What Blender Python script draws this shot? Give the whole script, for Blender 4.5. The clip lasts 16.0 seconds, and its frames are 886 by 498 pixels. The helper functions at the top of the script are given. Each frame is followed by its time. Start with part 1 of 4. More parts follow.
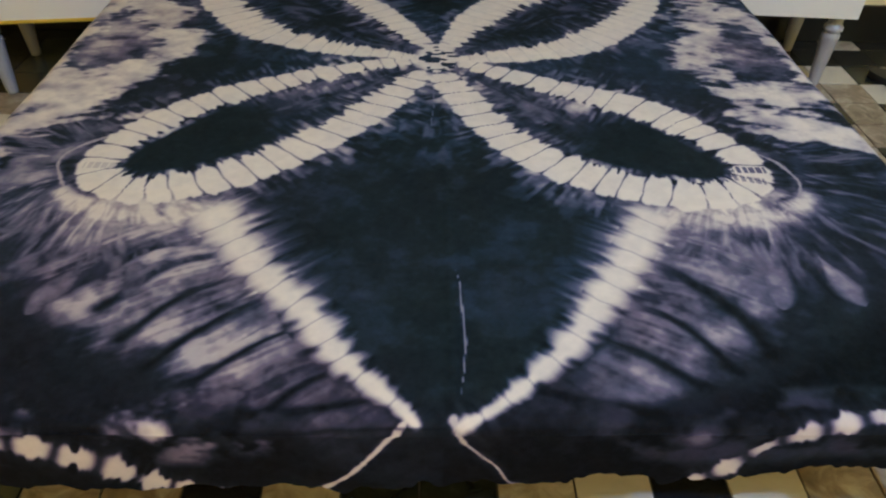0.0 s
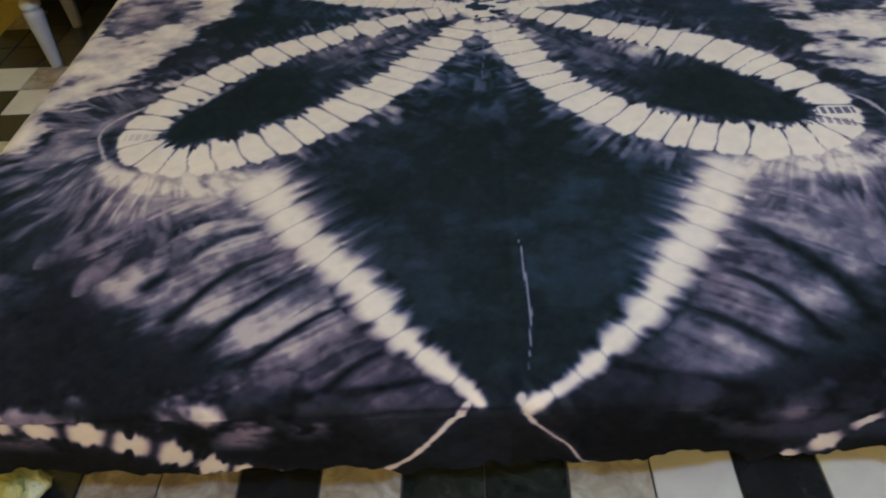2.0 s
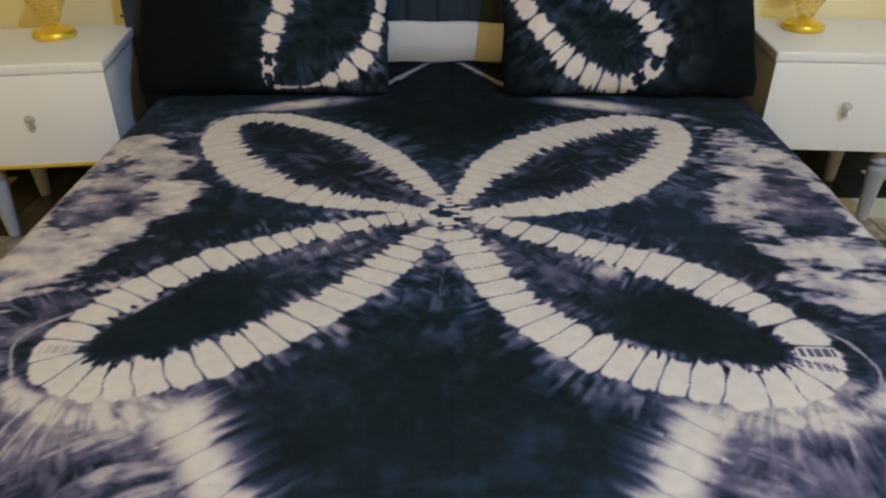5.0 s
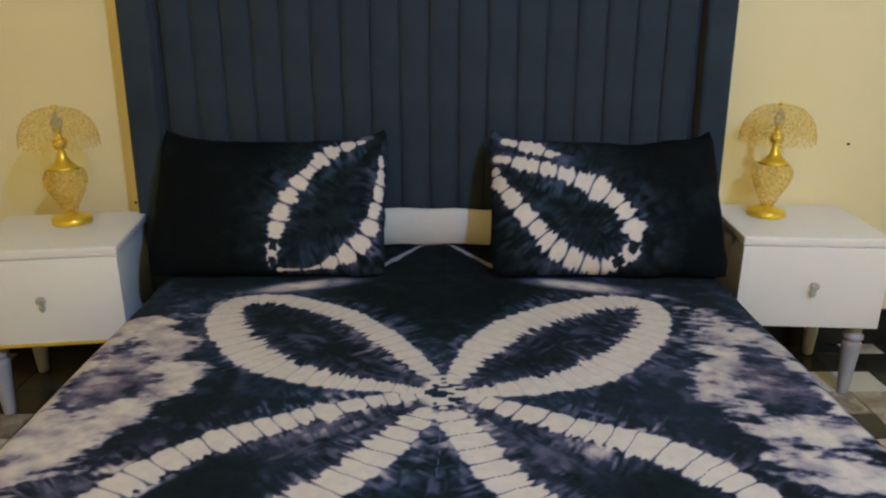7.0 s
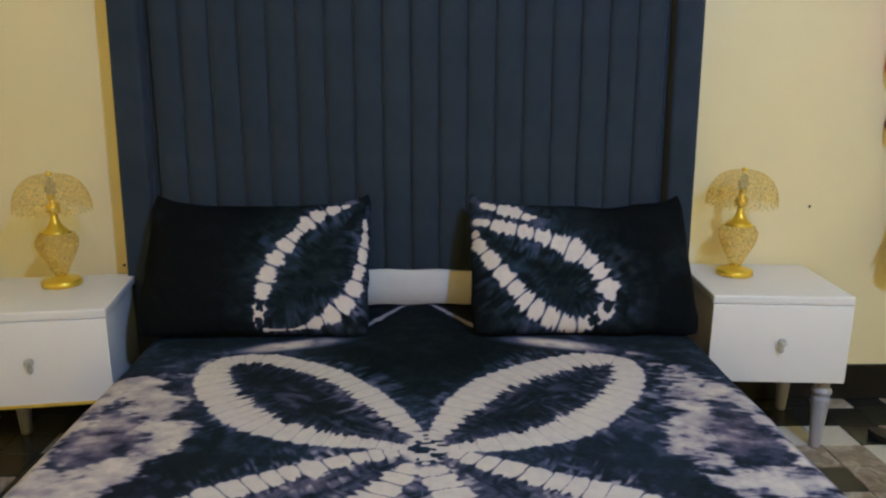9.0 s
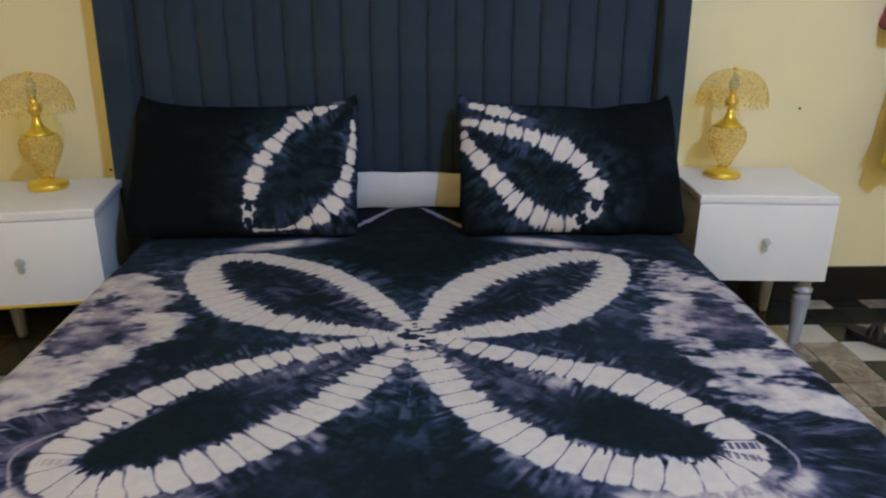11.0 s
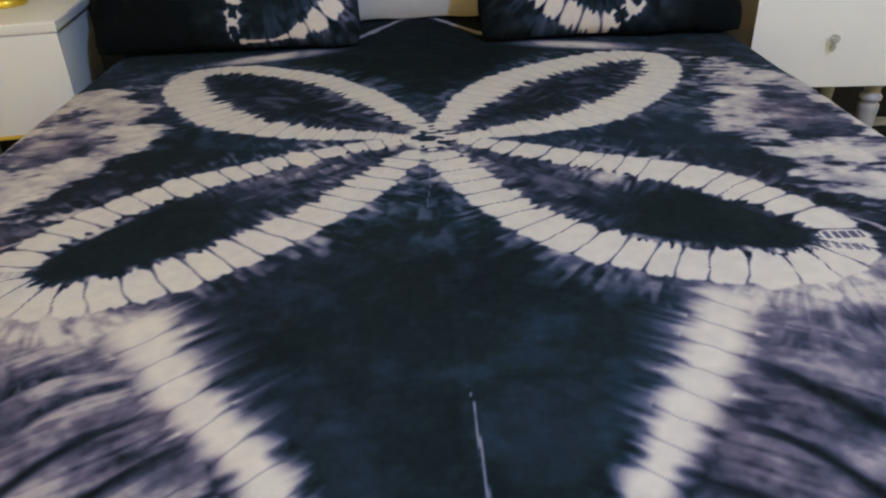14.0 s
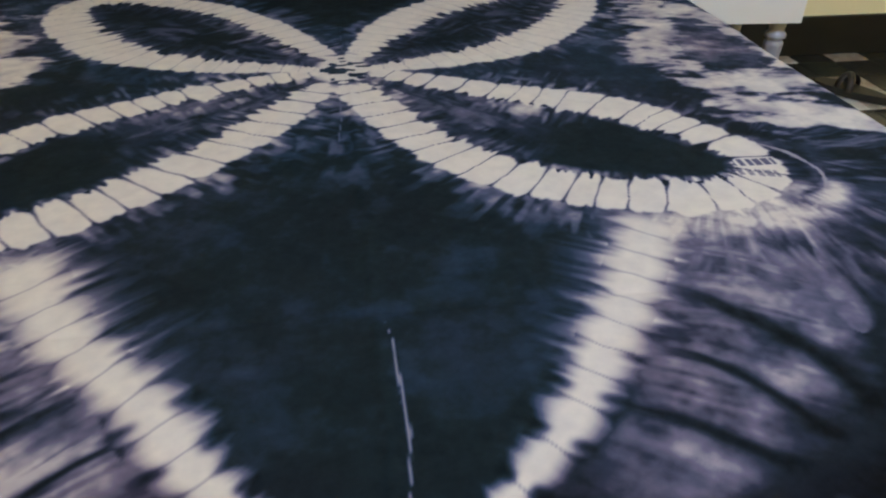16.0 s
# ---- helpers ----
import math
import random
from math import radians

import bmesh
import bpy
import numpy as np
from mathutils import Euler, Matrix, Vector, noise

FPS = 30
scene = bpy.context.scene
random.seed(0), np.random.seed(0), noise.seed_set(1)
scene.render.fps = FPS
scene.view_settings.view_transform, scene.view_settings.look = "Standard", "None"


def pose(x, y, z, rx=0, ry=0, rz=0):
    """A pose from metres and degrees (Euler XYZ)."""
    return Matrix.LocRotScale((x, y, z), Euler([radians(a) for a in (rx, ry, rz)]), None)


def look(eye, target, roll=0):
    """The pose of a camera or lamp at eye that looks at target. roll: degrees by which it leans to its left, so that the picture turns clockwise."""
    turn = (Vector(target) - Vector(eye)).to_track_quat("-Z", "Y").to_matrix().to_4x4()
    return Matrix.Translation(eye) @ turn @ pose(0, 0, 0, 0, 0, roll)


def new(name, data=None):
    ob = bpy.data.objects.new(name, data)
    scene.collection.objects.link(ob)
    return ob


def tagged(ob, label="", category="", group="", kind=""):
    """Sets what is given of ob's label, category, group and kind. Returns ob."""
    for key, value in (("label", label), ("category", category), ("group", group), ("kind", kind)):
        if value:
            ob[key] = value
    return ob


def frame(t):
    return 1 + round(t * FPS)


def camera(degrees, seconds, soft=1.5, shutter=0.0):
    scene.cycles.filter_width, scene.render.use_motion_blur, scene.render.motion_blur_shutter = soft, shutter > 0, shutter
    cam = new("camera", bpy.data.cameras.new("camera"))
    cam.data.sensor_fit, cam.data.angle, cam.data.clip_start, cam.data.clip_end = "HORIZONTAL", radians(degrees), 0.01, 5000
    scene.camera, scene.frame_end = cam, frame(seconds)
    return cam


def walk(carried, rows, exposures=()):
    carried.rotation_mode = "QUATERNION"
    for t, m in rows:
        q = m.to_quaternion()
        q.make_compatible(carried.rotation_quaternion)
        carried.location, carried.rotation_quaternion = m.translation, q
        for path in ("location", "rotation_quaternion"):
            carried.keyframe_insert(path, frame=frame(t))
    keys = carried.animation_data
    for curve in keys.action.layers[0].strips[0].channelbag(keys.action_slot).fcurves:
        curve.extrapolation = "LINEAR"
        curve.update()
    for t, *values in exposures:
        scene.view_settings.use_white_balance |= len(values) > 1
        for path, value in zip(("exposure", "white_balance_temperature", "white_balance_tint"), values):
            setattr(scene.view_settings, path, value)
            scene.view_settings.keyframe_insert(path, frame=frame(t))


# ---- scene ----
cam = camera(62.8, 16.0, 2.2)
PATH = [
    (0, (-0.032, -1.6, 1.221), (0.027, -0.067, -0.063), 1.8),
    (0.5, (-0.038, -1.589, 1.221), (-0.011, -0.077, -0.089), 0.6),
    (1, (-0.032, -1.561, 1.213), (-0.026, -0.064, -0.114), -0.5),
    (1.5, (-0.044, -1.548, 1.19), (-0.104, -0.087, -0.175), -3.7),
    (2, (-0.043, -1.534, 1.183), (-0.123, -0.083, -0.191), -3.9),
    (2.5, (-0.023, -1.493, 1.175), (-0.088, -0.022, -0.178), -3.0),
    (3, (-0.006, -1.438, 1.18), (-0.065, 0.063, -0.14), -2.3),
    (3.5, (0.005, -1.39, 1.185), (-0.05, 0.16, -0.077), -1.6),
    (4, (0.011, -1.363, 1.197), (-0.033, 0.238, -0.001), -0.9),
    (6.5, (-0.003, -1.41, 1.261), (-0.013, 0.444, 0.511), 0.3),
    (7, (-0.006, -1.436, 1.286), (0.0, 0.46, 0.65), 0.1),
    (7.5, (-0.01, -1.457, 1.297), (0.011, 0.468, 0.755), 0.0),
    (8, (-0.005, -1.476, 1.317), (0.027, 0.468, 0.844), 0.2),
    (10.5, (-0.004, -1.552, 1.29), (0.074, 0.361, 0.71), 0.0),
    (11, (0.002, -1.547, 1.242), (0.08, 0.332, 0.563), 0.2),
    (11.5, (0.001, -1.459, 1.214), (0.064, 0.377, 0.424), 0.0),
    (12, (-0.032, -1.399, 1.174), (0.043, 0.387, 0.278), -1.7),
    (12.5, (-0.105, -1.379, 1.124), (-0.028, 0.404, 0.221), -4.0),
    (13, (-0.082, -1.369, 1.076), (-0.076, 0.405, 0.153), -4.5),
    (13.5, (-0.048, -1.367, 1.032), (-0.055, 0.379, 0.056), -3.3),
    (14, (-0.01, -1.367, 0.998), (0.02, 0.364, -0.003), -2.2),
    (14.5, (0.017, -1.363, 0.975), (0.123, 0.342, -0.065), 0.0),
    (15, (0.042, -1.356, 0.972), (0.22, 0.323, -0.101), 1.5),
    (15.5, (0.045, -1.36, 0.97), (0.271, 0.293, -0.132), 1.8),
    (16, (-0.006, -1.339, 0.957), (0.24, 0.298, -0.165), 0.4),
]
walk(cam, [(t, look(eye, target, roll)) for t, eye, target, roll in PATH],
     [(0.0, 0.16, 5900, 12), (3.5, 0.16, 5900, 11), (7.0, 0.02, 5900, 14), (8.0, 0.0, 5850, 14), (10.5, -0.02, 5350, 17), (11.5, 0.04, 5500, 16), (13.0, 0.12, 5650, 14), (16.0, 0.16, 5700, 13)])

# ---- light ----
world = bpy.data.worlds.new("world")
scene.world = world
world.use_nodes = True
world.node_tree.nodes["Background"].inputs[0].default_value = (0.9, 0.85, 0.75, 1)
world.node_tree.nodes["Background"].inputs[1].default_value = 0.05
bulb = bpy.data.lights.new("ceiling_bulb", "POINT")
bulb.energy, bulb.shadow_soft_size, bulb.color = 278, 0.05, (0.345, 0.555, 1.0)
new("ceiling_bulb", bulb).location = (1.4, -2.55, 3.35)
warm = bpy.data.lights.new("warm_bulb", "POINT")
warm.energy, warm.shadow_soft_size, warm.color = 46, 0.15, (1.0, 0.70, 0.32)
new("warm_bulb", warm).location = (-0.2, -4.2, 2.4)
scene.view_settings.exposure = 0.0


# ---- materials ----
def material(name, rough=0.6, metal=0.0):
    m = bpy.data.materials.new(name)
    m.use_nodes = True
    nt = m.node_tree
    b = nt.nodes["Principled BSDF"]
    b.inputs["Roughness"].default_value, b.inputs["Metallic"].default_value = rough, metal
    return m, nt, b


def node(nt, kind, **values):
    n = nt.nodes.new(kind)
    for key, value in values.items():
        n.inputs[key].default_value = value
    return n


def noise_tex(nt, scale, detail=4.0, rough=0.55, space="Object"):
    co = nt.nodes.new("ShaderNodeTexCoord")
    n = node(nt, "ShaderNodeTexNoise", Scale=scale, Detail=detail, Roughness=rough)
    nt.links.new(co.outputs[space], n.inputs["Vector"])
    return n.outputs["Fac"]


def ramp(nt, fac, stops, constant=False):
    r = nt.nodes.new("ShaderNodeValToRGB")
    e = r.color_ramp.elements
    while len(e) < len(stops):
        e.new(0.5)
    for el, (p, c) in zip(e, stops):
        el.position, el.color = p, (*c, 1)
    if constant:
        r.color_ramp.interpolation = "CONSTANT"
    nt.links.new(fac, r.inputs["Fac"])
    return r.outputs["Color"]


def bump(nt, b, height, strength, dist=0.01):
    n = node(nt, "ShaderNodeBump", Strength=strength, Distance=dist)
    nt.links.new(height, n.inputs["Height"])
    nt.links.new(n.outputs["Normal"], b.inputs["Normal"])


def mottled(name, dark, light, scale, rough=0.6, metal=0.0, fine=120.0, relief=0.15, depth=0.002, detail=5.0):
    """A surface of two close tones at a coarse scale, with fine relief."""
    m, nt, b = material(name, rough, metal)
    nt.links.new(ramp(nt, noise_tex(nt, scale, detail), [(0.3, dark), (0.7, light)]), b.inputs["Base Color"])
    bump(nt, b, noise_tex(nt, fine, 3), relief, depth)
    return m


WALL = mottled("cream_wall_paint", (0.86, 0.73, 0.41), (0.90, 0.77, 0.45), 1.6, 0.42, fine=60, relief=0.2, depth=0.003)
# unseen ceiling and walls: yellow chosen so that bounced light fills warmly
CEILING = mottled("cream_ceiling_paint", (0.80, 0.66, 0.30), (0.84, 0.70, 0.34), 1.2, 0.8)
FAR_WALL = mottled("ochre_wall_paint", (0.84, 0.60, 0.12), (0.88, 0.64, 0.15), 1.6, 0.5, fine=60, relief=0.2, depth=0.003)
BOUNCE_WALL = mottled("bounce_wall_paint", (0.85, 0.63, 0.14), (0.89, 0.67, 0.17), 1.6, 0.6)
SKIRTING = mottled("black_polished_skirting", (0.004, 0.004, 0.0045), (0.010, 0.010, 0.010), 6, 0.3)
GROUT = mottled("dark_grout", (0.03, 0.028, 0.025), (0.06, 0.055, 0.05), 30, 0.85)
VELVET = mottled("slate_velvet", (0.021, 0.032, 0.048), (0.036, 0.048, 0.068), 5, 0.75, fine=400, relief=0.3, depth=0.001)
VELVET.node_tree.nodes["Principled BSDF"].inputs["Sheen Weight"].default_value = 0.2
VELVET.node_tree.nodes["Principled BSDF"].inputs["Specular IOR Level"].default_value = 0.12
VELVET.node_tree.nodes["Principled BSDF"].inputs["Sheen Roughness"].default_value = 0.4
WHITE = mottled("white_lacquer", (0.84, 0.80, 0.77), (0.88, 0.84, 0.81), 3, 0.35, relief=0.04)
# grey lacquer of the legs, with the shade under the nightstand mixed in
LEG = mottled("shaded_grey_lacquer", (0.34, 0.33, 0.36), (0.42, 0.41, 0.44), 8, 0.35, relief=0.05)
GOLD = mottled("gold_plate", (0.82, 0.55, 0.03), (0.92, 0.66, 0.08), 20, 0.28, 0.55, relief=0.08)
GOLD_TRIM = mottled("gold_edge_strip", (0.7, 0.48, 0.05), (0.8, 0.56, 0.08), 20, 0.35, 0.3)
MATTRESS = mottled("white_ticking", (0.6, 0.58, 0.55), (0.68, 0.66, 0.62), 12, 0.9)
LINEN = mottled("white_linen", (0.58, 0.55, 0.54), (0.66, 0.63, 0.61), 9, 0.9, fine=500, relief=0.4)
RED = mottled("red_fabric", (0.6, 0.02, 0.02), (0.75, 0.05, 0.04), 12, 0.6)
PINK = mottled("dark_pink_satin", (0.2, 0.01, 0.04), (0.36, 0.04, 0.1), 14, 0.4)
YELLOW = mottled("yellow_plastic", (0.75, 0.55, 0.02), (0.85, 0.65, 0.05), 9, 0.35)
ORANGE = mottled("orange_plastic", (0.75, 0.15, 0.02), (0.85, 0.22, 0.04), 9, 0.35)
RUBBER = mottled("black_rubber", (0.006, 0.006, 0.006), (0.014, 0.013, 0.012), 25, 0.5)
STRAP = mottled("dark_brown_strap", (0.012, 0.009, 0.007), (0.03, 0.018, 0.012), 25, 0.6)


def glassy(name, tint, see=0.5, scale=160.0):
    """Moulded acrylic: a cut pattern that partly lets the wall behind show."""
    m, nt, b = material(name, 0.12)
    b.inputs["Base Color"].default_value = (*tint, 1)
    b.inputs["Specular IOR Level"].default_value = 0.5
    co = nt.nodes.new("ShaderNodeTexCoord")
    v = node(nt, "ShaderNodeTexVoronoi", Scale=scale)
    nt.links.new(co.outputs["Object"], v.inputs["Vector"])
    bump(nt, b, v.outputs["Distance"], 0.9, 0.006)
    clear = node(nt, "ShaderNodeBsdfTransparent", Color=(*[0.55 + 0.45 * c for c in tint], 1))
    mix = nt.nodes.new("ShaderNodeMixShader")
    mr = node(nt, "ShaderNodeMapRange", **{"To Min": see - 0.22, "To Max": see + 0.3})
    nt.links.new(v.outputs["Distance"], mr.inputs["Value"])
    mr.inputs["From Max"].default_value = 0.6
    nt.links.new(mr.outputs["Result"], mix.inputs["Fac"])
    nt.links.new(b.outputs["BSDF"], mix.inputs[1])
    nt.links.new(clear.outputs["BSDF"], mix.inputs[2])
    nt.links.new(mix.outputs["Shader"], nt.nodes["Material Output"].inputs["Surface"])
    return m


SHADE = glassy("cut_acrylic_shade", (0.90, 0.74, 0.28), 0.70, 90)
URN = glassy("amber_cut_glass", (0.88, 0.68, 0.18), 0.62, 90)
CRYSTAL = glassy("clear_crystal", (0.75, 0.74, 0.68), 0.5, 200)

FILM, fnt, fb = material("yellow_plastic_film", 0.25)
fnt.links.new(ramp(fnt, noise_tex(fnt, 14, 5), [(0.3, (0.3, 0.26, 0.03)), (0.55, (0.6, 0.55, 0.2)), (0.75, (0.8, 0.78, 0.55))]), fb.inputs["Base Color"])
bump(fnt, fb, noise_tex(fnt, 30, 4), 0.8, 0.02)


def dyed_cloth(name):
    """Cotton dyed by folding and tying: the dye's strength and hue come with the cloth, the weave and fine bleeding here."""
    m, nt, b = material(name, 0.82)
    dye = nt.nodes.new("ShaderNodeAttribute")
    dye.attribute_name = "dye"
    bleed = noise_tex(nt, 90, 5, 0.65)
    add = nt.nodes.new("ShaderNodeMath")
    add.operation = "MULTIPLY_ADD"
    amount = node(nt, "ShaderNodeMath")
    amount.operation = "SUBTRACT"
    nt.links.new(bleed, amount.inputs[0])
    amount.inputs[1].default_value = 0.5
    nt.links.new(amount.outputs[0], add.inputs[0])
    add.inputs[1].default_value = 0.11
    nt.links.new(dye.outputs["Fac"], add.inputs[2])
    cold = ramp(nt, add.outputs[0], COLD)
    warm = ramp(nt, add.outputs[0], WARM)
    hue = nt.nodes.new("ShaderNodeAttribute")
    hue.attribute_name = "hue"
    mix = nt.nodes.new("ShaderNodeMixRGB")
    nt.links.new(hue.outputs["Fac"], mix.inputs["Fac"])
    nt.links.new(cold, mix.inputs[1])
    nt.links.new(warm, mix.inputs[2])
    nt.links.new(mix.outputs[0], b.inputs["Base Color"])
    b.inputs["Specular IOR Level"].default_value = 0.06
    bump(nt, b, noise_tex(nt, 700, 2), 0.2, 0.0006)
    return m


COLD = [(0.0, (0.003, 0.0045, 0.006)), (0.1, (0.011, 0.0175, 0.0225)), (0.22, (0.021, 0.036, 0.064)), (0.45, (0.09, 0.097, 0.17)), (0.7, (0.34, 0.30, 0.345)), (1.0, (0.66, 0.585, 0.535))]
WARM = [(0.0, (0.0035, 0.0036, 0.005)), (0.1, (0.013, 0.0145, 0.023)), (0.22, (0.034, 0.030, 0.054)), (0.45, (0.16, 0.125, 0.18)), (0.7, (0.41, 0.335, 0.335)), (1.0, (0.67, 0.585, 0.505))]
CLOTH = dyed_cloth("tie_dyed_cotton")


# ---- building helpers ----
def thing(name, at=(0, 0, 0), turn=0.0, **tags):
    ob = new(name)
    ob.matrix_world = pose(*at, 0, 0, turn)
    return tagged(ob, **tags)


def mesh_object(name, bm, mat, smooth=True):
    me = bpy.data.meshes.new(name)
    bmesh.ops.recalc_face_normals(bm, faces=bm.faces)
    bm.to_mesh(me)
    bm.free()
    me.materials.append(mat)
    if smooth:
        me.polygons.foreach_set("use_smooth", [True] * len(me.polygons))
    return new(name, me)


def part(name, bm, mat, parent, label="", smooth=True):
    ob = mesh_object(name, bm, mat, smooth)
    ob.parent = parent
    return tagged(ob, label)


def box(sx, sy, sz, at=(0, 0, 0), bevel=0.0, segments=2, bm=None):
    bm = bm or bmesh.new()
    made = bmesh.ops.create_cube(bm, size=1, matrix=Matrix.Translation(at) @ Matrix.Diagonal((sx, sy, sz, 1)))["verts"]
    if bevel:
        edges = list({e for v in made for e in v.link_edges})
        bmesh.ops.bevel(bm, geom=edges, offset=bevel, segments=segments, affect="EDGES", profile=0.6)
    return bm


def lathe(profile, steps=32, ribs=0, rib=0.0):
    """A turned body from (radius, height) pairs, with optional ribs round it."""
    bm = bmesh.new()
    rings = []
    for r, z in profile:
        ring = []
        for i in range(steps):
            a = 2 * math.pi * i / steps
            q = r * (1 + rib * math.cos(ribs * a)) if ribs else r
            ring.append(bm.verts.new((q * math.cos(a), q * math.sin(a), z)))
        rings.append(ring)
    for lo, hi in zip(rings, rings[1:]):
        for i in range(steps):
            bm.faces.new((lo[i], lo[(i + 1) % steps], hi[(i + 1) % steps], hi[i]))
    bm.faces.new(rings[0])
    bm.faces.new(rings[-1])
    return bm


# ---- dye pattern ----
def lattice(x, y, seed):
    """Smooth value noise, 0 to 1."""
    xi, yi = np.floor(x).astype(np.int64), np.floor(y).astype(np.int64)
    fx, fy = x - xi, y - yi
    fx, fy = fx * fx * (3 - 2 * fx), fy * fy * (3 - 2 * fy)

    def corner(i, j):
        k = (i * 374761393 + j * 668265263 + seed * 974634551) & 0xFFFFFFFF
        k = ((k ^ (k >> 13)) * 1274126177) & 0xFFFFFFFF
        return ((k ^ (k >> 16)) & 0xFFFF) / 65535.0

    a, b = corner(xi, yi), corner(xi + 1, yi)
    c, d = corner(xi, yi + 1), corner(xi + 1, yi + 1)
    return (a * (1 - fx) + b * fx) * (1 - fy) + (c * (1 - fx) + d * fx) * fy


def fbm(x, y, seed, octaves=4):
    total, weight, amp = 0.0, 0.0, 1.0
    for o in range(octaves):
        total = total + amp * lattice(x * 2 ** o, y * 2 ** o, seed + 17 * o)
        weight += amp
        amp *= 0.55
    return total / weight


def step(a, b, x):
    q = np.clip((x - a) / (b - a), 0, 1)
    return q * q * (3 - 2 * q)


def spline(points, each=10):
    """A smooth line through (x, y, half width) points."""
    p = np.array(points, float)
    p = np.vstack([2 * p[0] - p[1], p, 2 * p[-1] - p[-2]])
    out = []
    for i in range(1, len(p) - 2):
        for u in np.linspace(0, 1, each, endpoint=False):
            out.append(0.5 * (2 * p[i] + (p[i + 1] - p[i - 1]) * u + (2 * p[i - 1] - 5 * p[i] + 4 * p[i + 1] - p[i + 2]) * u * u
                              + (3 * p[i] - p[i - 1] - 3 * p[i + 1] + p[i + 2]) * u ** 3))
    return np.array(out + [p[-2]])


def along(u, v, points, reach, each=10):
    """For cloth places near a line: which they are, signed distance (left of the line is positive), length along it, half width there."""
    line = spline(points, each)
    lo, hi = line[:, :2].min(0) - reach, line[:, :2].max(0) + reach
    near = np.nonzero((u > lo[0]) & (u < hi[0]) & (v > lo[1]) & (v < hi[1]))[0]
    x, y = u[near], v[near]
    best = np.full(len(near), 1e9)
    dist, run, half = np.zeros(len(near)), np.zeros(len(near)), np.ones(len(near))
    length = 0.0
    for a, b in zip(line, line[1:]):
        dx, dy = b[0] - a[0], b[1] - a[1]
        seg = math.hypot(dx, dy) + 1e-9
        q = np.clip(((x - a[0]) * dx + (y - a[1]) * dy) / seg ** 2, 0, 1)
        ox, oy = x - a[0] - q * dx, y - a[1] - q * dy
        d = ox * ox + oy * oy
        m = d < best
        best[m] = d[m]
        dist[m] = (np.sqrt(d) * np.sign(dx * oy - dy * ox))[m]
        run[m] = (length + q * seg)[m]
        half[m] = (a[2] + q * (b[2] - a[2]))[m]
        length += seg
    return near, dist, run, half


def tied_line(u, v, dye, points, pitch=0.045, spikes=(0.25, 0.25), line=0.0016, tails=(0.012, 0.012), glow=0.35, seed=3, edge=0.16, slant=0.0, bright=1.0, wedge=(0.0, 0.0), deep=0.85, fade=0.0, bleed=0.0, bulge=0.0, ladder=(), calm=0.0):
    """A pale resist band crossed by dark stitches. Pairs are for its right and left side: raggedness, bleeding, widening of the stitches."""
    near, d, s, w = along(u, v, points, 0.16)
    left = d > 0
    sp = np.where(left, spikes[1], spikes[0])
    comb = lattice(s / 0.0055, 3 + d * 9, seed) * 0.35 + lattice(s / 0.010, 7 + d * 5, seed + 8) * 0.4 + lattice(s / 0.022, 9 + d * 3, seed + 1) * 0.25
    q = s + slant * d + pitch * 0.9 * (lattice(s / (pitch * 2.6), s * 0 + 4, seed + 2) - 0.5) + 0.003 * (lattice(d * 60, s * 20, seed + 12) - 0.5)
    gap = (0.5 - np.abs((q / pitch) % 1.0 - 0.5)) * pitch
    e = np.abs(d) / (w * np.maximum(0.3, 1 + sp * 2.0 * (comb - 0.5)) * (1 - bulge + 1.6 * bulge * np.sin(math.pi * np.clip(gap / pitch, 0, 0.5))))
    scallop = 0.10 * np.exp(-(gap / 0.007) ** 2)
    body = 1 - step(1 - edge - scallop, 1 + edge - scallop, e)
    which = lattice(np.round(q / pitch) + 0.5, q * 0, seed + 5)
    open_out = np.where(left, wedge[1], wedge[0])
    cut_w = line * (0.6 + 1.2 * np.clip(e, 0, 1.2) ** 4 + open_out * np.clip(e, 0, 1.3) ** 2) * (0.6 + 0.8 * which)
    cut = np.exp(-(gap / np.maximum(cut_w, 1e-4)) ** 2) * deep if line else 0.0
    body = body * (1 - cut) * (0.93 + 0.07 * lattice(u[near] * 60, v[near] * 60, seed + 7))
    for s0, s1 in ladder:
        hole = (s > s0) & (s < s1) & (np.abs(d) < 0.62 * w) & (((s - s0) / (0.5 * (s1 - s0) + 1e-6) % 1.0) < 0.62)
        body = np.where(hole, body * 0.12, body)
    outside = np.maximum(np.abs(d) - w * 0.9, 0)
    halo = glow * np.exp(-outside / np.where(left, tails[1], tails[0])) * np.clip(comb * 1.7 - 0.35, 0, 1) * (1 - 0.8 * cut)
    if bleed:
        spread = lattice(s / 0.0075, 5 + d * 28, seed + 21) * 0.5 + lattice(s / 0.02, 8 + d * 40, seed + 22) * 0.5
        far = bleed * np.exp(-(outside / 0.075) ** 1.5) * step(0.25, 0.8, spread) * (0.4 + 0.8 * lattice(s / 0.09, s * 0, seed + 23)) * (0.25 + 1.35 * fbm(u[near] * 34, v[near] * 34, seed + 24, 3))
        halo = np.maximum(halo, np.where(outside > 0, far, 0))
    if calm:
        halo = halo * (1 - 0.8 * step(calm - 0.14, calm + 0.04, s))
    come = step(-0.2 * fade, fade, s) if fade else 1.0
    dye[near] = np.maximum(dye[near], np.maximum(body * bright, np.where(outside > 0, halo, 0)) * come)


def dark_line(u, v, dye, points, strength=0.9):
    """A darker line: folds that took up more dye, and the foot crease's shade."""
    near, d, s, w = along(u, v, points, 0.08)
    dye[near] *= 1 - strength * np.exp(-(d / w) ** 2)


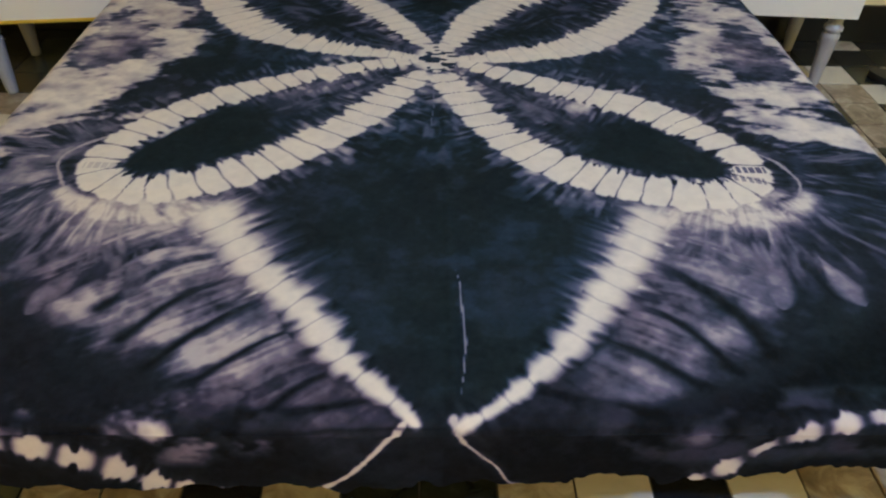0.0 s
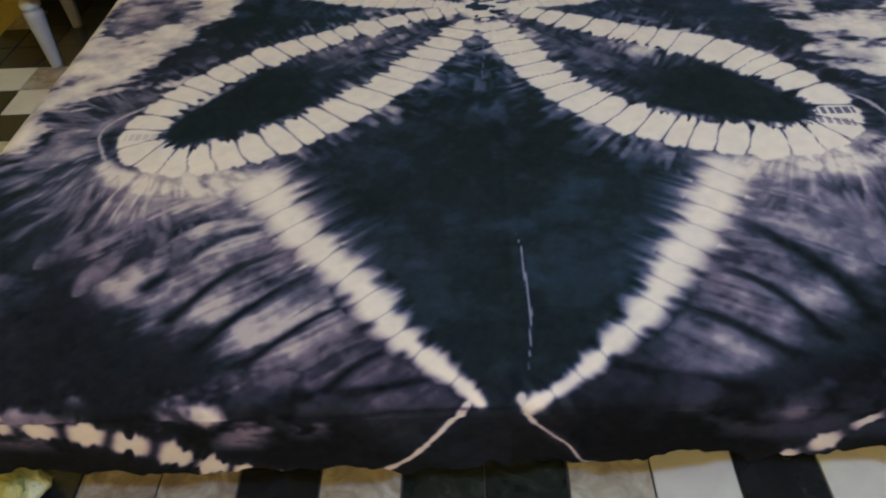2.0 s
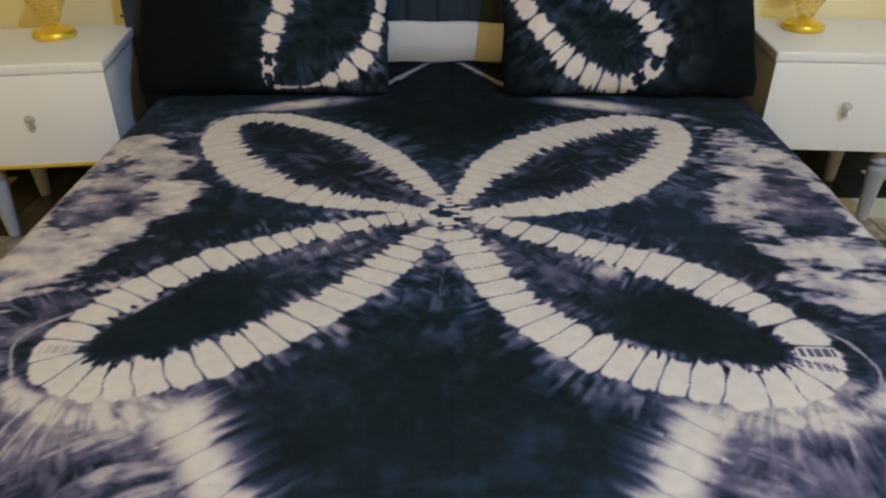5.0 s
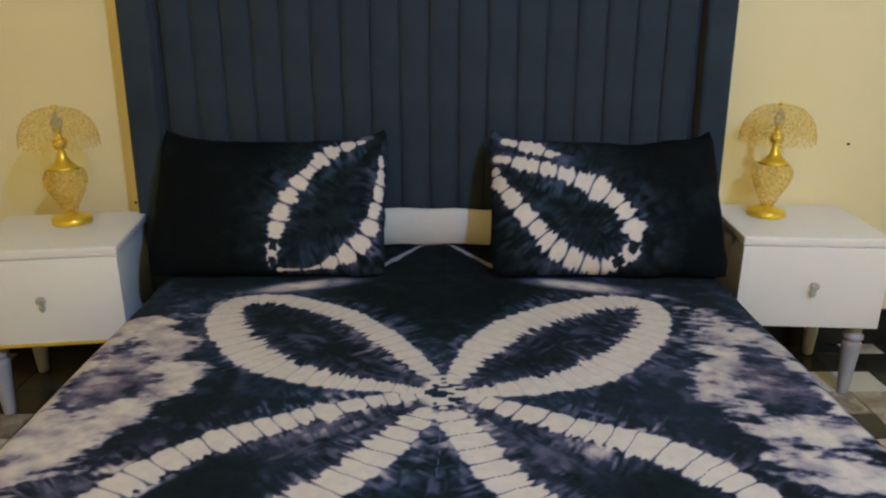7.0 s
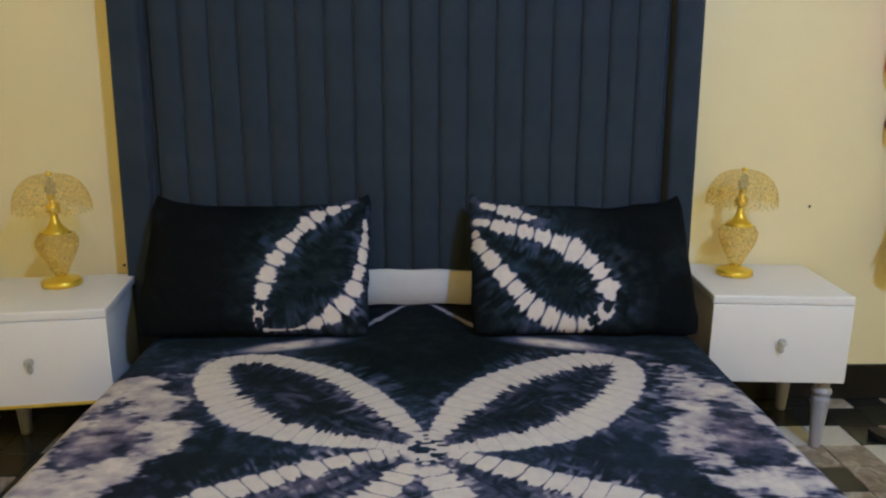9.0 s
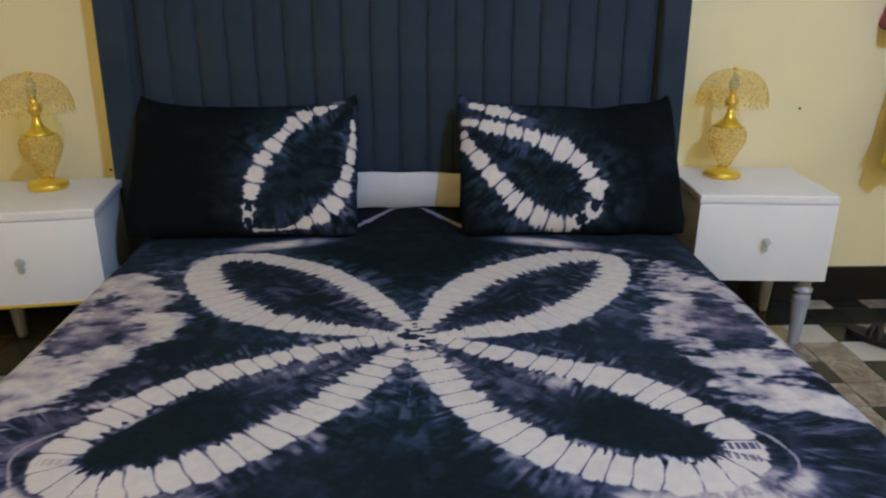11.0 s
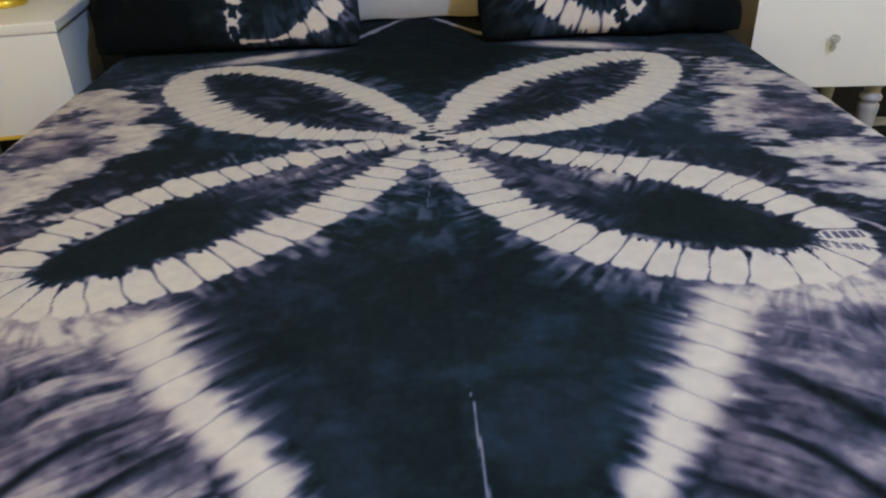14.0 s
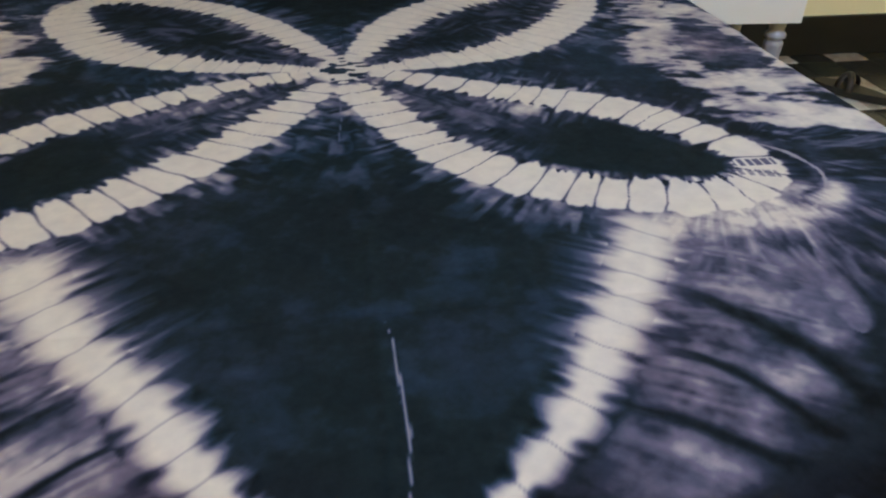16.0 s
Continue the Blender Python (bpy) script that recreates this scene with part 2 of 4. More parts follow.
def pale_field(u, v, lines):
    """How near the cloth is to any of a few broad lines, 0 to 1."""
    field = np.zeros(len(u))
    for points in lines:
        near, d, s, w = along(u, v, points, 0.25, 6)
        field[near] = np.maximum(field[near], np.exp(-(d / (1.35 * w)) ** 2))
    return field


def enclosed(u, v, points):
    """Which places lie inside a closed line."""
    line = spline(points, 5)[:, :2]
    inside = np.zeros(len(u), dtype=bool)
    for (x0, y0), (x1, y1) in zip(line, np.roll(line, -1, 0)):
        cross = (y0 > v) != (y1 > v)
        inside ^= cross & (u < (x1 - x0) * (v - y0) / ((y1 - y0) if abs(y1 - y0) > 1e-9 else 1e-9) + x0)
    return inside


# ---- room ----
def wall(name, sx, sy, sz, at, mat, label, category="wall"):
    ob = mesh_object(name, box(sx, sy, sz, at), mat, False)
    return tagged(ob, label, category, kind="structure")


X0, X1, Y0, Y1, ZC = -1.75, 3.7, -4.9, 1.215, 3.55
wall("wall_north", X1 - X0 + 0.4, 0.2, ZC, ((X0 + X1) / 2, Y1 + 0.1, ZC / 2), WALL, "cream yellow satin-painted wall behind the bed")
wall("wall_south", X1 - X0 + 0.4, 0.2, ZC, ((X0 + X1) / 2, Y0 - 0.1, ZC / 2), FAR_WALL, "plain ochre painted wall")
# the unseen west wall stands close in to bounce light onto the left
wall("wall_west", 0.2, Y1 - Y0, ZC, (X0 - 0.1, (Y0 + Y1) / 2, ZC / 2), BOUNCE_WALL, "unseen yellow wall, set close in for warm bounce")
wall("wall_east", 0.2, Y1 - Y0, ZC, (X1 + 0.1, (Y0 + Y1) / 2, ZC / 2), FAR_WALL, "plain ochre painted wall")
wall("ceiling", X1 - X0 + 0.4, Y1 - Y0 + 0.4, 0.12, ((X0 + X1) / 2, (Y0 + Y1) / 2, ZC + 0.06), CEILING, "plain cream painted ceiling", "ceiling")
base = mesh_object("baseboard", box(X1 - X0, 0.014, 0.15, ((X0 + X1) / 2, Y1 - 0.007, 0.075), 0.003), SKIRTING, False)
tagged(base, "black polished tile skirting along the cream wall", "skirting", kind="structure")

# ---- bed ----
TOP, HALF, FOOT = 0.468, 0.895, -1.045      # sheet surface, half width, foot edge
bed = thing("bed", (0, 0, 0), label="king-size bed with tall slate velvet channel-tufted headboard", category="bed")
BX0, BX1, BH = -0.950, 0.856, 1.72          # channelled panel, headboard height
part("backing", box(BX1 - BX0 + 0.10, 0.10, BH - 0.02, ((BX0 + BX1) / 2, 1.16, BH / 2), 0.01), VELVET, bed)


def channel_mesh(width, depth, height, splay):
    """One padded flute, round in front, rolled over at the top."""
    bm = bmesh.new()
    rings = []
    rows = 16
    for k in range(rows + 1):
        f = k / rows
        z = height * f
        roll = 1 - max(0, (f - 0.94) / 0.06) ** 2 * 0.9
        ring = []
        for i in range(21):
            a = math.pi * i / 20
            puff = depth * (0.02 + 0.98 * math.sin(a) ** 0.34) * roll * (1 + 0.05 * math.sin(7 * f + 2))
            ring.append(bm.verts.new((-math.cos(a) * width / 2 * (1 + splay * (1 - f)), -puff, z)))
        rings.append(ring)
    for lo, hi in zip(rings, rings[1:]):
        for i in range(20):
            bm.faces.new((lo[i], lo[i + 1], hi[i + 1], hi[i]))
    bm.faces.new(rings[-1])
    return bm


NCH = 18
pitch = (BX1 - BX0) / NCH
first = None
for i in range(NCH):
    x = BX0 + pitch * (i + 0.5)
    if first is None:
        first = part("channel", channel_mesh(pitch + 0.001, 0.042, BH - 0.33, 0.0), VELVET, bed, "padded slate velvet flute")
        ch = first
    else:
        ch = new("channel", first.data)
        ch.parent = bed
        ch["label"] = "padded slate velvet flute"
    ch.location = (x, 1.112, 0.3)
    ch.rotation_euler = (0, radians(-0.9 * (x + 0.05)), 0)


def wing_mesh(side, inner):
    wide = 0.106 if side < 0 else 0.099
    bm = box(wide, 0.155, BH, (inner + side * wide / 2, 1.131, BH / 2), 0.018, 3)
    for v in bm.verts:
        v.co.x += side * 0.035 * (1 - v.co.z / BH)
    return bm


part("wing", wing_mesh(-1, BX0 - 0.004), VELVET, bed, "upholstered side border of the headboard")
part("wing", wing_mesh(1, BX1 + 0.004), VELVET, bed, "upholstered side border of the headboard")
part("base", box(1.56, 1.93, 0.26, (0, 0.135, 0.185), 0.02), VELVET, bed, "low upholstered bed base")
for x in (-0.7, 0.7):
    for y in (-0.75, 0.95):
        part("leg", box(0.06, 0.06, 0.06, (x, y, 0.03), 0.005), RUBBER, bed)
mattress = mesh_object("mattress", box(1.765, 2.11, 0.138, (0, 0.038, 0.385), 0.04, 4), MATTRESS)
tagged(mattress, "white mattress almost hidden under the dyed sheet", "mattress")

# ---- dyed bed sheet ----
US = np.concatenate([np.linspace(-1.1, -0.92, 40, endpoint=False), np.linspace(-0.92, 0.92, 680, endpoint=False), np.linspace(0.92, 1.1, 40)])
VS = np.concatenate([np.linspace(-1.235, -0.4, 330, endpoint=False), np.linspace(-0.4, 0.7, 330, endpoint=False), np.linspace(0.7, 1.095, 70)])
U, V = [g.ravel() for g in np.meshgrid(US, VS)]
# the foot hem hangs unevenly
hem = -1.167 + 0.014 * step(0.0, 0.22, U) + 0.014 * step(0.25, 0.5, U) - 0.012 * (lattice(U * 13, U * 0, 9) - 0.5) - 0.014 * (lattice(U * 37, U * 0, 11) - 0.5) - 0.008 * (lattice(U * 95, U * 0, 13) - 0.5)
V = np.where(V < FOOT + 0.03, FOOT + 0.03 + (V - FOOT - 0.03) * (FOOT + 0.03 - hem) / (FOOT + 0.03 + 1.235), V)


def over_edge(q, edge, r):
    """Cloth run q past a rounded mattress edge: sideways reach and drop."""
    k = np.maximum(q - (edge - r), 0)
    a = np.minimum(k / r, math.pi / 2)
    return np.where(q > edge - r, edge - r + r * np.sin(a), q), r * (1 - np.cos(a)) + np.maximum(k - r * math.pi / 2, 0)


sx, drop_x = over_edge(np.abs(U), HALF + 0.012 * (fbm(V * 3, U * 0, 31, 2) - 0.5), 0.05)
sy, drop_y = over_edge(-V, -FOOT, 0.02)
hang = step(0.0, 0.1, drop_y)
X = np.sign(U) * sx
Y = -sy - 0.016 * hang * (lattice(U * 9, U * 0, 41) - 0.35)
Z = TOP - np.maximum(drop_x, drop_y) - 0.4 * np.minimum(drop_x, drop_y)
Z = Z + (0.004 * (fbm(U * 5, V * 5, 51, 3) - 0.5) + 0.0016 * (fbm(U * 22, V * 22, 53, 3) - 0.5)) * (1 - hang)
Z = Z - 0.004 * np.exp(-((V + 1.052 + 0.006 * (lattice(U * 4, U * 0, 57) - 0.5)) / 0.004) ** 2) * step(-0.9, -0.7, U)
Z = Z + 0.0016 * np.exp(-((U - 0.012) / 0.006) ** 2) - 0.0012 * np.exp(-((V + 0.735 + 0.004 * np.sin(3 * U)) / 0.005) ** 2)
side = step(0.02, 0.12, drop_x)
X = X + np.sign(U) * side * 0.02 * (lattice(V * 8, V * 0, 61) - 0.4)

# base dye: deep navy with faint cloudy bleeding
wu = U + 0.010 * (fbm(U * 14, V * 14, 71, 3) - 0.5)
wv = V + 0.010 * (fbm(U * 14, V * 14, 73, 3) - 0.5)
soft = fbm(U * 4, V * 4, 81, 4)
fine = fbm(U * 26, V * 26, 83, 4)
head = step(-0.45, 0.1, V)
dye = 0.07 + 0.02 * head + (0.07 + 0.11 * head) * step(0.36, 0.72, soft) * fine + (0.06 + 0.05 * head) * step(0.5, 0.8, fine)
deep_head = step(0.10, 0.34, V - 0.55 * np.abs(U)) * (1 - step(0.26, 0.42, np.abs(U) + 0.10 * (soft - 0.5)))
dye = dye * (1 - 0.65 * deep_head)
smudge = fbm(U * 10, V * 17, 87, 4)
dye = dye + 0.06 * step(0.5, 0.75, smudge) * step(-1.0, -0.9, V) * (1 - step(-0.72, -0.55, V)) * (1 - step(0.1, 0.35, np.abs(U)))
hue = step(0.35, 0.65, fbm(U * 3.2, V * 3.2, 85, 3)) * (1 - 0.8 * head)

hue = hue * (1 - 0.75 * step(-1.0, -0.9, V) * (1 - step(0.3, 0.45, np.abs(U))))


def radial(cx, cy, freq, seed, stretch=2.5):
    """Streaks that run away from a knot."""
    a, r = np.arctan2(V - cy, U - cx), np.hypot(U - cx, V - cy)
    a = a + 0.30 * (fbm(U * 6, V * 6, seed + 6, 2) - 0.5)
    return lattice(a * freq + 50, r * stretch * 4, seed) * 0.6 + lattice(a * freq * 2.3 + 90, r * stretch * 9, seed + 1) * 0.4


# lower side fields: lavender ribs that leave the pale arms at right angles
ARM_L = [(-0.420, -0.570, 0.052), (-0.371, -0.629, 0.050), (-0.334, -0.685, 0.042), (-0.294, -0.739, 0.038), (-0.251, -0.791, 0.035), (-0.205, -0.841, 0.033), (-0.167, -0.896, 0.030), (-0.127, -0.950, 0.022), (-0.079, -0.997, 0.016), (-0.038, -1.040, 0.007)]
ARM_R = [(0.394, -0.570, 0.051), (0.353, -0.631, 0.049), (0.318, -0.690, 0.043), (0.283, -0.749, 0.039), (0.245, -0.806, 0.035), (0.207, -0.864, 0.030), (0.167, -0.919, 0.025), (0.120, -0.968, 0.018), (0.070, -1.014, 0.010), (0.019, -1.045, 0.009)]
outer_side = {}
for arm, sign, seed in ((ARM_L, -1, 101), (ARM_R, 1, 131)):
    near, d, s, w = along(wu, wv, arm, 0.55)
    out = -d if sign < 0 else d                # away from the diamond
    u, v = U[near], V[near]
    inside = step(0.0, 0.03, out)
    outer_side[sign] = np.zeros(len(U))
    outer_side[sign][near] = inside
    limit = -1.075 + 0.62 * (np.abs(u) - 0.22)   # dark border towards the foot corners
    blot = fbm(u * 15, v * 15, seed + 5, 4)
    lit = step(-0.03, 0.06, v - limit - (0.02 if sign > 0 else 0.0) + 0.08 * (blot - 0.5)) * inside
    q = s + 0.10 * out + 0.02 * (lattice(out * 8, s * 6, seed) - 0.5)
    thin = lattice(q / 0.006, out * 12, seed + 3) * 0.35 + lattice(q / 0.013, out * 9, seed + 8) * 0.35 + lattice(q / 0.03, out * 7, seed + 4) * 0.3
    grain = fbm(u * 42, v * 42, seed + 12, 3)
    broad = lattice(q / 0.034, out * 4, seed + 14)
    strength = 0.49 + 0.75 * (thin - 0.47) + 0.28 * (broad - 0.5) + 0.6 * (blot - 0.47) + 0.6 * (grain - 0.5)
    ends = np.exp(-((v - limit - 0.075) / 0.035) ** 2) * step(0.08, 0.16, out) * step(0.35, 0.55, blot) * 0.24
    strength = (strength + ends) * (1 - (0.35 if sign < 0 else 0.6) * step(0.36, 0.50, s)) * (1 - step(0.30, 0.46, out)) * (0.75 + 0.25 * step(0.04, 0.1, out)) * (1 - (step(0.45, 0.58, np.abs(u)) if sign > 0 else 0.8 * step(0.52, 0.68, np.abs(u))))
    dye[near] = np.maximum(dye[near], lit * np.clip(strength * (1 if sign < 0 else 0.76), 0, 0.72))
    hue[near] = hue[near] * (1 - inside) + inside * np.clip(0.5 + 1.2 * (fbm(u * 7, v * 7, seed + 9, 3) - 0.45) + (0.18 if sign < 0 else -0.05), 0, 1)
for fold in ([(-0.235, -0.795, 0.003), (-0.326, -0.864, 0.006), (-0.403, -0.953, 0.012)], [(-0.19, -0.865, 0.003), (-0.282, -0.928, 0.006), (-0.343, -0.986, 0.011)],
             [(-0.13, -0.945, 0.004), (-0.192, -0.986, 0.007), (-0.251, -1.056, 0.010)], [(-0.27, -0.745, 0.003), (-0.38, -0.807, 0.008), (-0.45, -0.90, 0.012)],
             [(-0.33, -0.71, 0.004), (-0.421, -0.744, 0.010), (-0.50, -0.84, 0.013)], [(-0.40, -0.69, 0.003), (-0.47, -0.71, 0.007), (-0.56, -0.80, 0.016)],
             [(-0.26, -0.815, 0.003), (-0.232, -0.86, 0.004), (-0.21, -0.90, 0.003)], [(-0.08, -1.0, 0.006), (-0.16, -1.02, 0.008), (-0.26, -1.03, 0.012)],
             [(0.30, -0.705, 0.005), (0.386, -0.775, 0.011), (0.44, -0.85, 0.016), (0.46, -0.92, 0.018)], [(0.255, -0.815, 0.004), (0.339, -0.862, 0.008), (0.40, -0.955, 0.012)],
             [(0.20, -0.885, 0.006), (0.274, -0.926, 0.009), (0.345, -0.985, 0.012)], [(0.287, -0.80, 0.004), (0.252, -0.855, 0.009), (0.215, -0.905, 0.010), (0.17, -0.95, 0.008)],
             [(0.11, -0.985, 0.006), (0.194, -1.012, 0.010), (0.28, -1.03, 0.014)], [(0.36, -0.67, 0.003), (0.43, -0.70, 0.007), (0.48, -0.75, 0.008)], [(0.52, -0.64, 0.003), (0.545, -0.72, 0.007), (0.60, -0.80, 0.016)]):
    dark_line(wu, wv, dye, fold, 0.94)

# haze and streaks round the tips of the lower petals, out to the sides
for cx, cy, sign, seed in ((-0.56, -0.46, -1, 201), (0.54, -0.46, 1, 231)):
    r = np.hypot(U - cx, V - cy)
    st = radial(cx, cy, 15, seed)
    st2 = radial(cx + 0.05 * sign, cy + 0.05, 19, seed + 4, 3.5)
    ofs = outer_side[sign]
    below = step(0.05, 0.13, cy - V)
    lace = fbm(U * 30 + V * 8, V * 44, seed + 9, 4)
    rc = np.hypot((U - cx + 0.09 * sign) * 0.7, V - cy)
    crown = ofs * below * (1 - step(0.11, 0.27, rc + 0.05 * (st - 0.5))) * np.clip(0.72 + 0.7 * (st - 0.4) + 0.6 * (st2 - 0.45) + 1.0 * (lace - 0.5), 0, 0.92)
    haze = ofs * below * (1 - step(0.18, 0.42, r)) * (1 - step(0.56, 0.70, np.abs(U)) * (0.7 if sign > 0 else 0.25)) * (0.10 + (0.78 if sign < 0 else 0.66) * step(0.25, 0.80, st * 0.4 + st2 * 0.3 + fine * 0.3))
    away = (U - cx) * sign
    outward = step(0.04, 0.14, away) * step(0.10, 0.16, r) * (1 - step(0.26, 0.42, r)) * (0.05 + (0.62 if sign < 0 else 0.42) * step(0.38, 0.8, st * 0.45 + st2 * 0.4 + 0.15 * fine)) * (1 - step(-0.16, -0.04, V + 0.14))
    dye = np.maximum(dye, np.maximum(haze, np.maximum(crown, outward)))
    veil = pale_field(wu, wv, [[(0.385 * sign, -0.615, 0.036), (0.45 * sign, -0.612, 0.034), (0.53 * sign, -0.615, 0.032), (0.60 * sign, -0.60, 0.026), (0.66 * sign, -0.55, 0.02)]])
    dye = np.maximum(dye, np.clip(veil * (0.80 + 0.7 * (st - 0.45) + 0.6 * (st2 - 0.45) + 0.9 * (lace - 0.5)), 0, 0.9))
    near_tip = (1 - step(0.2, 0.5, r))
    hue = hue * (1 - near_tip * 0.6) + near_tip * 0.6 * (0.7 if sign < 0 else 0.35)

# drifting bleed along the sides of the lower half
for sign, low, amount in ((-1, -1.04, 0.52), (1, -0.72, 0.22)):
    x = U * sign
    drift = fbm(U * 7 + V * 4, V * 13 - U * 5, 261 + sign, 5)
    place = step(0.60, 0.72, x) * step(low, low + 0.2, V) * (1 - step(-0.34, -0.2, V))
    dye = np.maximum(dye, place * amount * step(0.40, 0.72, drift) * (0.5 + fine))
    hue = hue * (1 - 0.6 * place) + 0.6 * place * 0.2
foot_drift = step(0.46, 0.68, fbm(U * 13, V * 17, 271, 4)) * step(-1.10, -1.05, V) * (1 - step(-1.0, -0.95, V)) * (1 - step(-0.26, -0.14, U))
dye = np.maximum(dye, 0.34 * foot_drift * (0.4 + fine))

# leaf-shaped pale flames below the haze
for fx, fy, fl, turn in ((0.53, -0.755, 0.085, -14), (0.495, -0.70, 0.045, 12), (0.625, -0.77, 0.06, 12), (-0.47, -0.77, 0.06, 16), (-0.57, -0.79, 0.07, -24), (-0.42, -0.72, 0.045, -20), (-0.64, -0.74, 0.07, -35)):
    ca, sa = math.cos(radians(turn)), math.sin(radians(turn))
    p, q = (wu - fx) * ca + (wv - fy) * sa, -(wu - fx) * sa + (wv - fy) * ca
    k = np.clip((q + fl) / (2 * fl), 0, 1)
    wid = 0.030 * np.sin(math.pi * k ** 0.6) + 1e-4
    leaf = (1 - step(0.3, 1.25, np.abs(p) / wid)) * (np.abs(q) < fl) * (0.06 + 0.62 * fine)
    dye = np.maximum(dye, leaf)

# side clouds: a toothed pale border towards the middle, mauve mottling within
CLOUD_R = ([(0.735, 0.345, 0.05), (0.695, 0.23, 0.045), (0.70, 0.16, 0.04), (0.615, 0.04, 0.045), (0.635, -0.05, 0.04), (0.69, -0.13, 0.045), (0.78, -0.165, 0.05), (0.88, -0.15, 0.03)],
           [(0.80, 0.30, 0.05), (0.835, 0.20, 0.04), (0.865, 0.08, 0.04), (0.87, -0.04, 0.035), (0.885, -0.14, 0.03)], [(0.67, -0.27, 0.045), (0.73, -0.295, 0.06), (0.80, -0.33, 0.05), (0.86, -0.36, 0.035)], [(0.83, -0.21, 0.02), (0.93, -0.25, 0.025), (1.0, -0.28, 0.02)])
CLOUD_L = ([(-0.80, 0.375, 0.04), (-0.76, 0.30, 0.06), (-0.70, 0.23, 0.055), (-0.65, 0.13, 0.045), (-0.615, 0.035, 0.04), (-0.67, -0.06, 0.045), (-0.735, -0.135, 0.055), (-0.81, -0.15, 0.06), (-0.88, -0.10, 0.05)],
           [(-0.845, 0.32, 0.05), (-0.875, 0.20, 0.045), (-0.885, 0.08, 0.045), (-0.89, -0.05, 0.045)], [(-0.76, -0.24, 0.06), (-0.83, -0.29, 0.08), (-0.88, -0.38, 0.07), (-0.84, -0.44, 0.04)])
for sign, seed, lines in ((-1, 301, CLOUD_L), (1, 331, CLOUD_R)):
    tilt = V + 0.25 * (U * sign - 0.7)
    streak = fbm(U * 9, tilt * 30, seed, 5)
    mott = fbm(U * 20, V * 24, seed + 3, 4)
    jag = 0.03 * (fbm(U * 10, V * 22, seed + 6, 3) - 0.5)
    g = pale_field(wu + jag * 1.6, wv + jag * 0.6, lines)
    x = U * sign
    body = np.exp(-(((x - 0.765) / 0.12) ** 2 + ((V - 0.07) / 0.17) ** 2) ** 2)
    core = np.exp(-(((x - 0.755) / 0.075) ** 2 + ((V - 0.05) / 0.085) ** 2))
    mauve = np.clip((0.52 if sign < 0 else 0.40) + 0.9 * (mott - 0.5) + 0.7 * (streak - 0.5), 0, 0.75) * body
    spray = fbm(U * 34, V * 80, seed + 8, 3)
    white = step(0.20, 0.95, g * (1.2 if sign < 0 else 1.0) + 1.6 * (streak - 0.47) + 1.0 * (mott - 0.47) + 0.9 * (spray - 0.5))
    if sign > 0:
        white = white * (1 - 0.8 * step(0.86, 0.90, x + 0.05 * (mott - 0.5)) * step(-0.3, -0.2, V))
    white = white * (1 - (0.35 if sign < 0 else 0.6) * core * (1.35 - mott)) * (0.74 + 0.75 * (mott - 0.42))
    dye = np.maximum(dye, np.clip(np.maximum(white * step(0.02, 0.2, g), mauve), 0, 0.97))
    scatter = np.exp(-(((x - 0.69) / 0.09) ** 2 + ((V - 0.45) / 0.06) ** 2)) * step(0.44, 0.66, mott) * 0.92
    smear = np.exp(-(((x - 0.42) / 0.17) ** 2 + ((V - 0.648 + 0.30 * (x - 0.42)) / 0.046) ** 2) ** 1.5) * (0.45 + 0.55 * step(0.2, 0.6, 0.5 * streak + 0.5 * mott))
    wisp = np.exp(-(((x - 0.63) / 0.07) ** 2 + ((V - 0.57 + 0.5 * (x - 0.63)) / 0.025) ** 2)) * step(0.4, 0.65, mott) * 0.75
    dye = np.maximum.reduce([dye, scatter, smear, wisp])
    inside = np.clip(np.maximum(g * 1.6, body * 1.4), 0, 1)
    hue = hue * (1 - inside) + inside * np.clip(0.15 + 0.4 * core + 0.5 * (soft - 0.4) + (0.25 if sign < 0 else 0.0), 0, 1)

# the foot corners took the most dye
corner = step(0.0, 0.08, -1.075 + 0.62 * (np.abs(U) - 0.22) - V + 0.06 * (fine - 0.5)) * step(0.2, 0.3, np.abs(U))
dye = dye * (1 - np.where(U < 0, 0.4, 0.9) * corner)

# darker towards the foot edge; the overhang's shade is put into the dye too
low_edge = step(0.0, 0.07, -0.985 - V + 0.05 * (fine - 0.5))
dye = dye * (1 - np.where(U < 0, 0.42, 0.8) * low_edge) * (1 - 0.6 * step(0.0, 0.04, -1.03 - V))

# four petals
LOW_L = [(-0.045, -0.012, 0.014), (-0.10, -0.025, 0.022), (-0.158, -0.043, 0.024), (-0.247, -0.082, 0.028), (-0.336, -0.126, 0.031), (-0.421, -0.177, 0.035), (-0.499, -0.239, 0.037), (-0.565, -0.313, 0.038),
         (-0.615, -0.40, 0.036), (-0.624, -0.492, 0.036), (-0.545, -0.545, 0.041), (-0.451, -0.528, 0.047), (-0.363, -0.483, 0.046), (-0.286, -0.421, 0.046), (-0.217, -0.35, 0.045),
         (-0.154, -0.273, 0.043), (-0.10, -0.186, 0.040), (-0.04, -0.09, 0.034)]
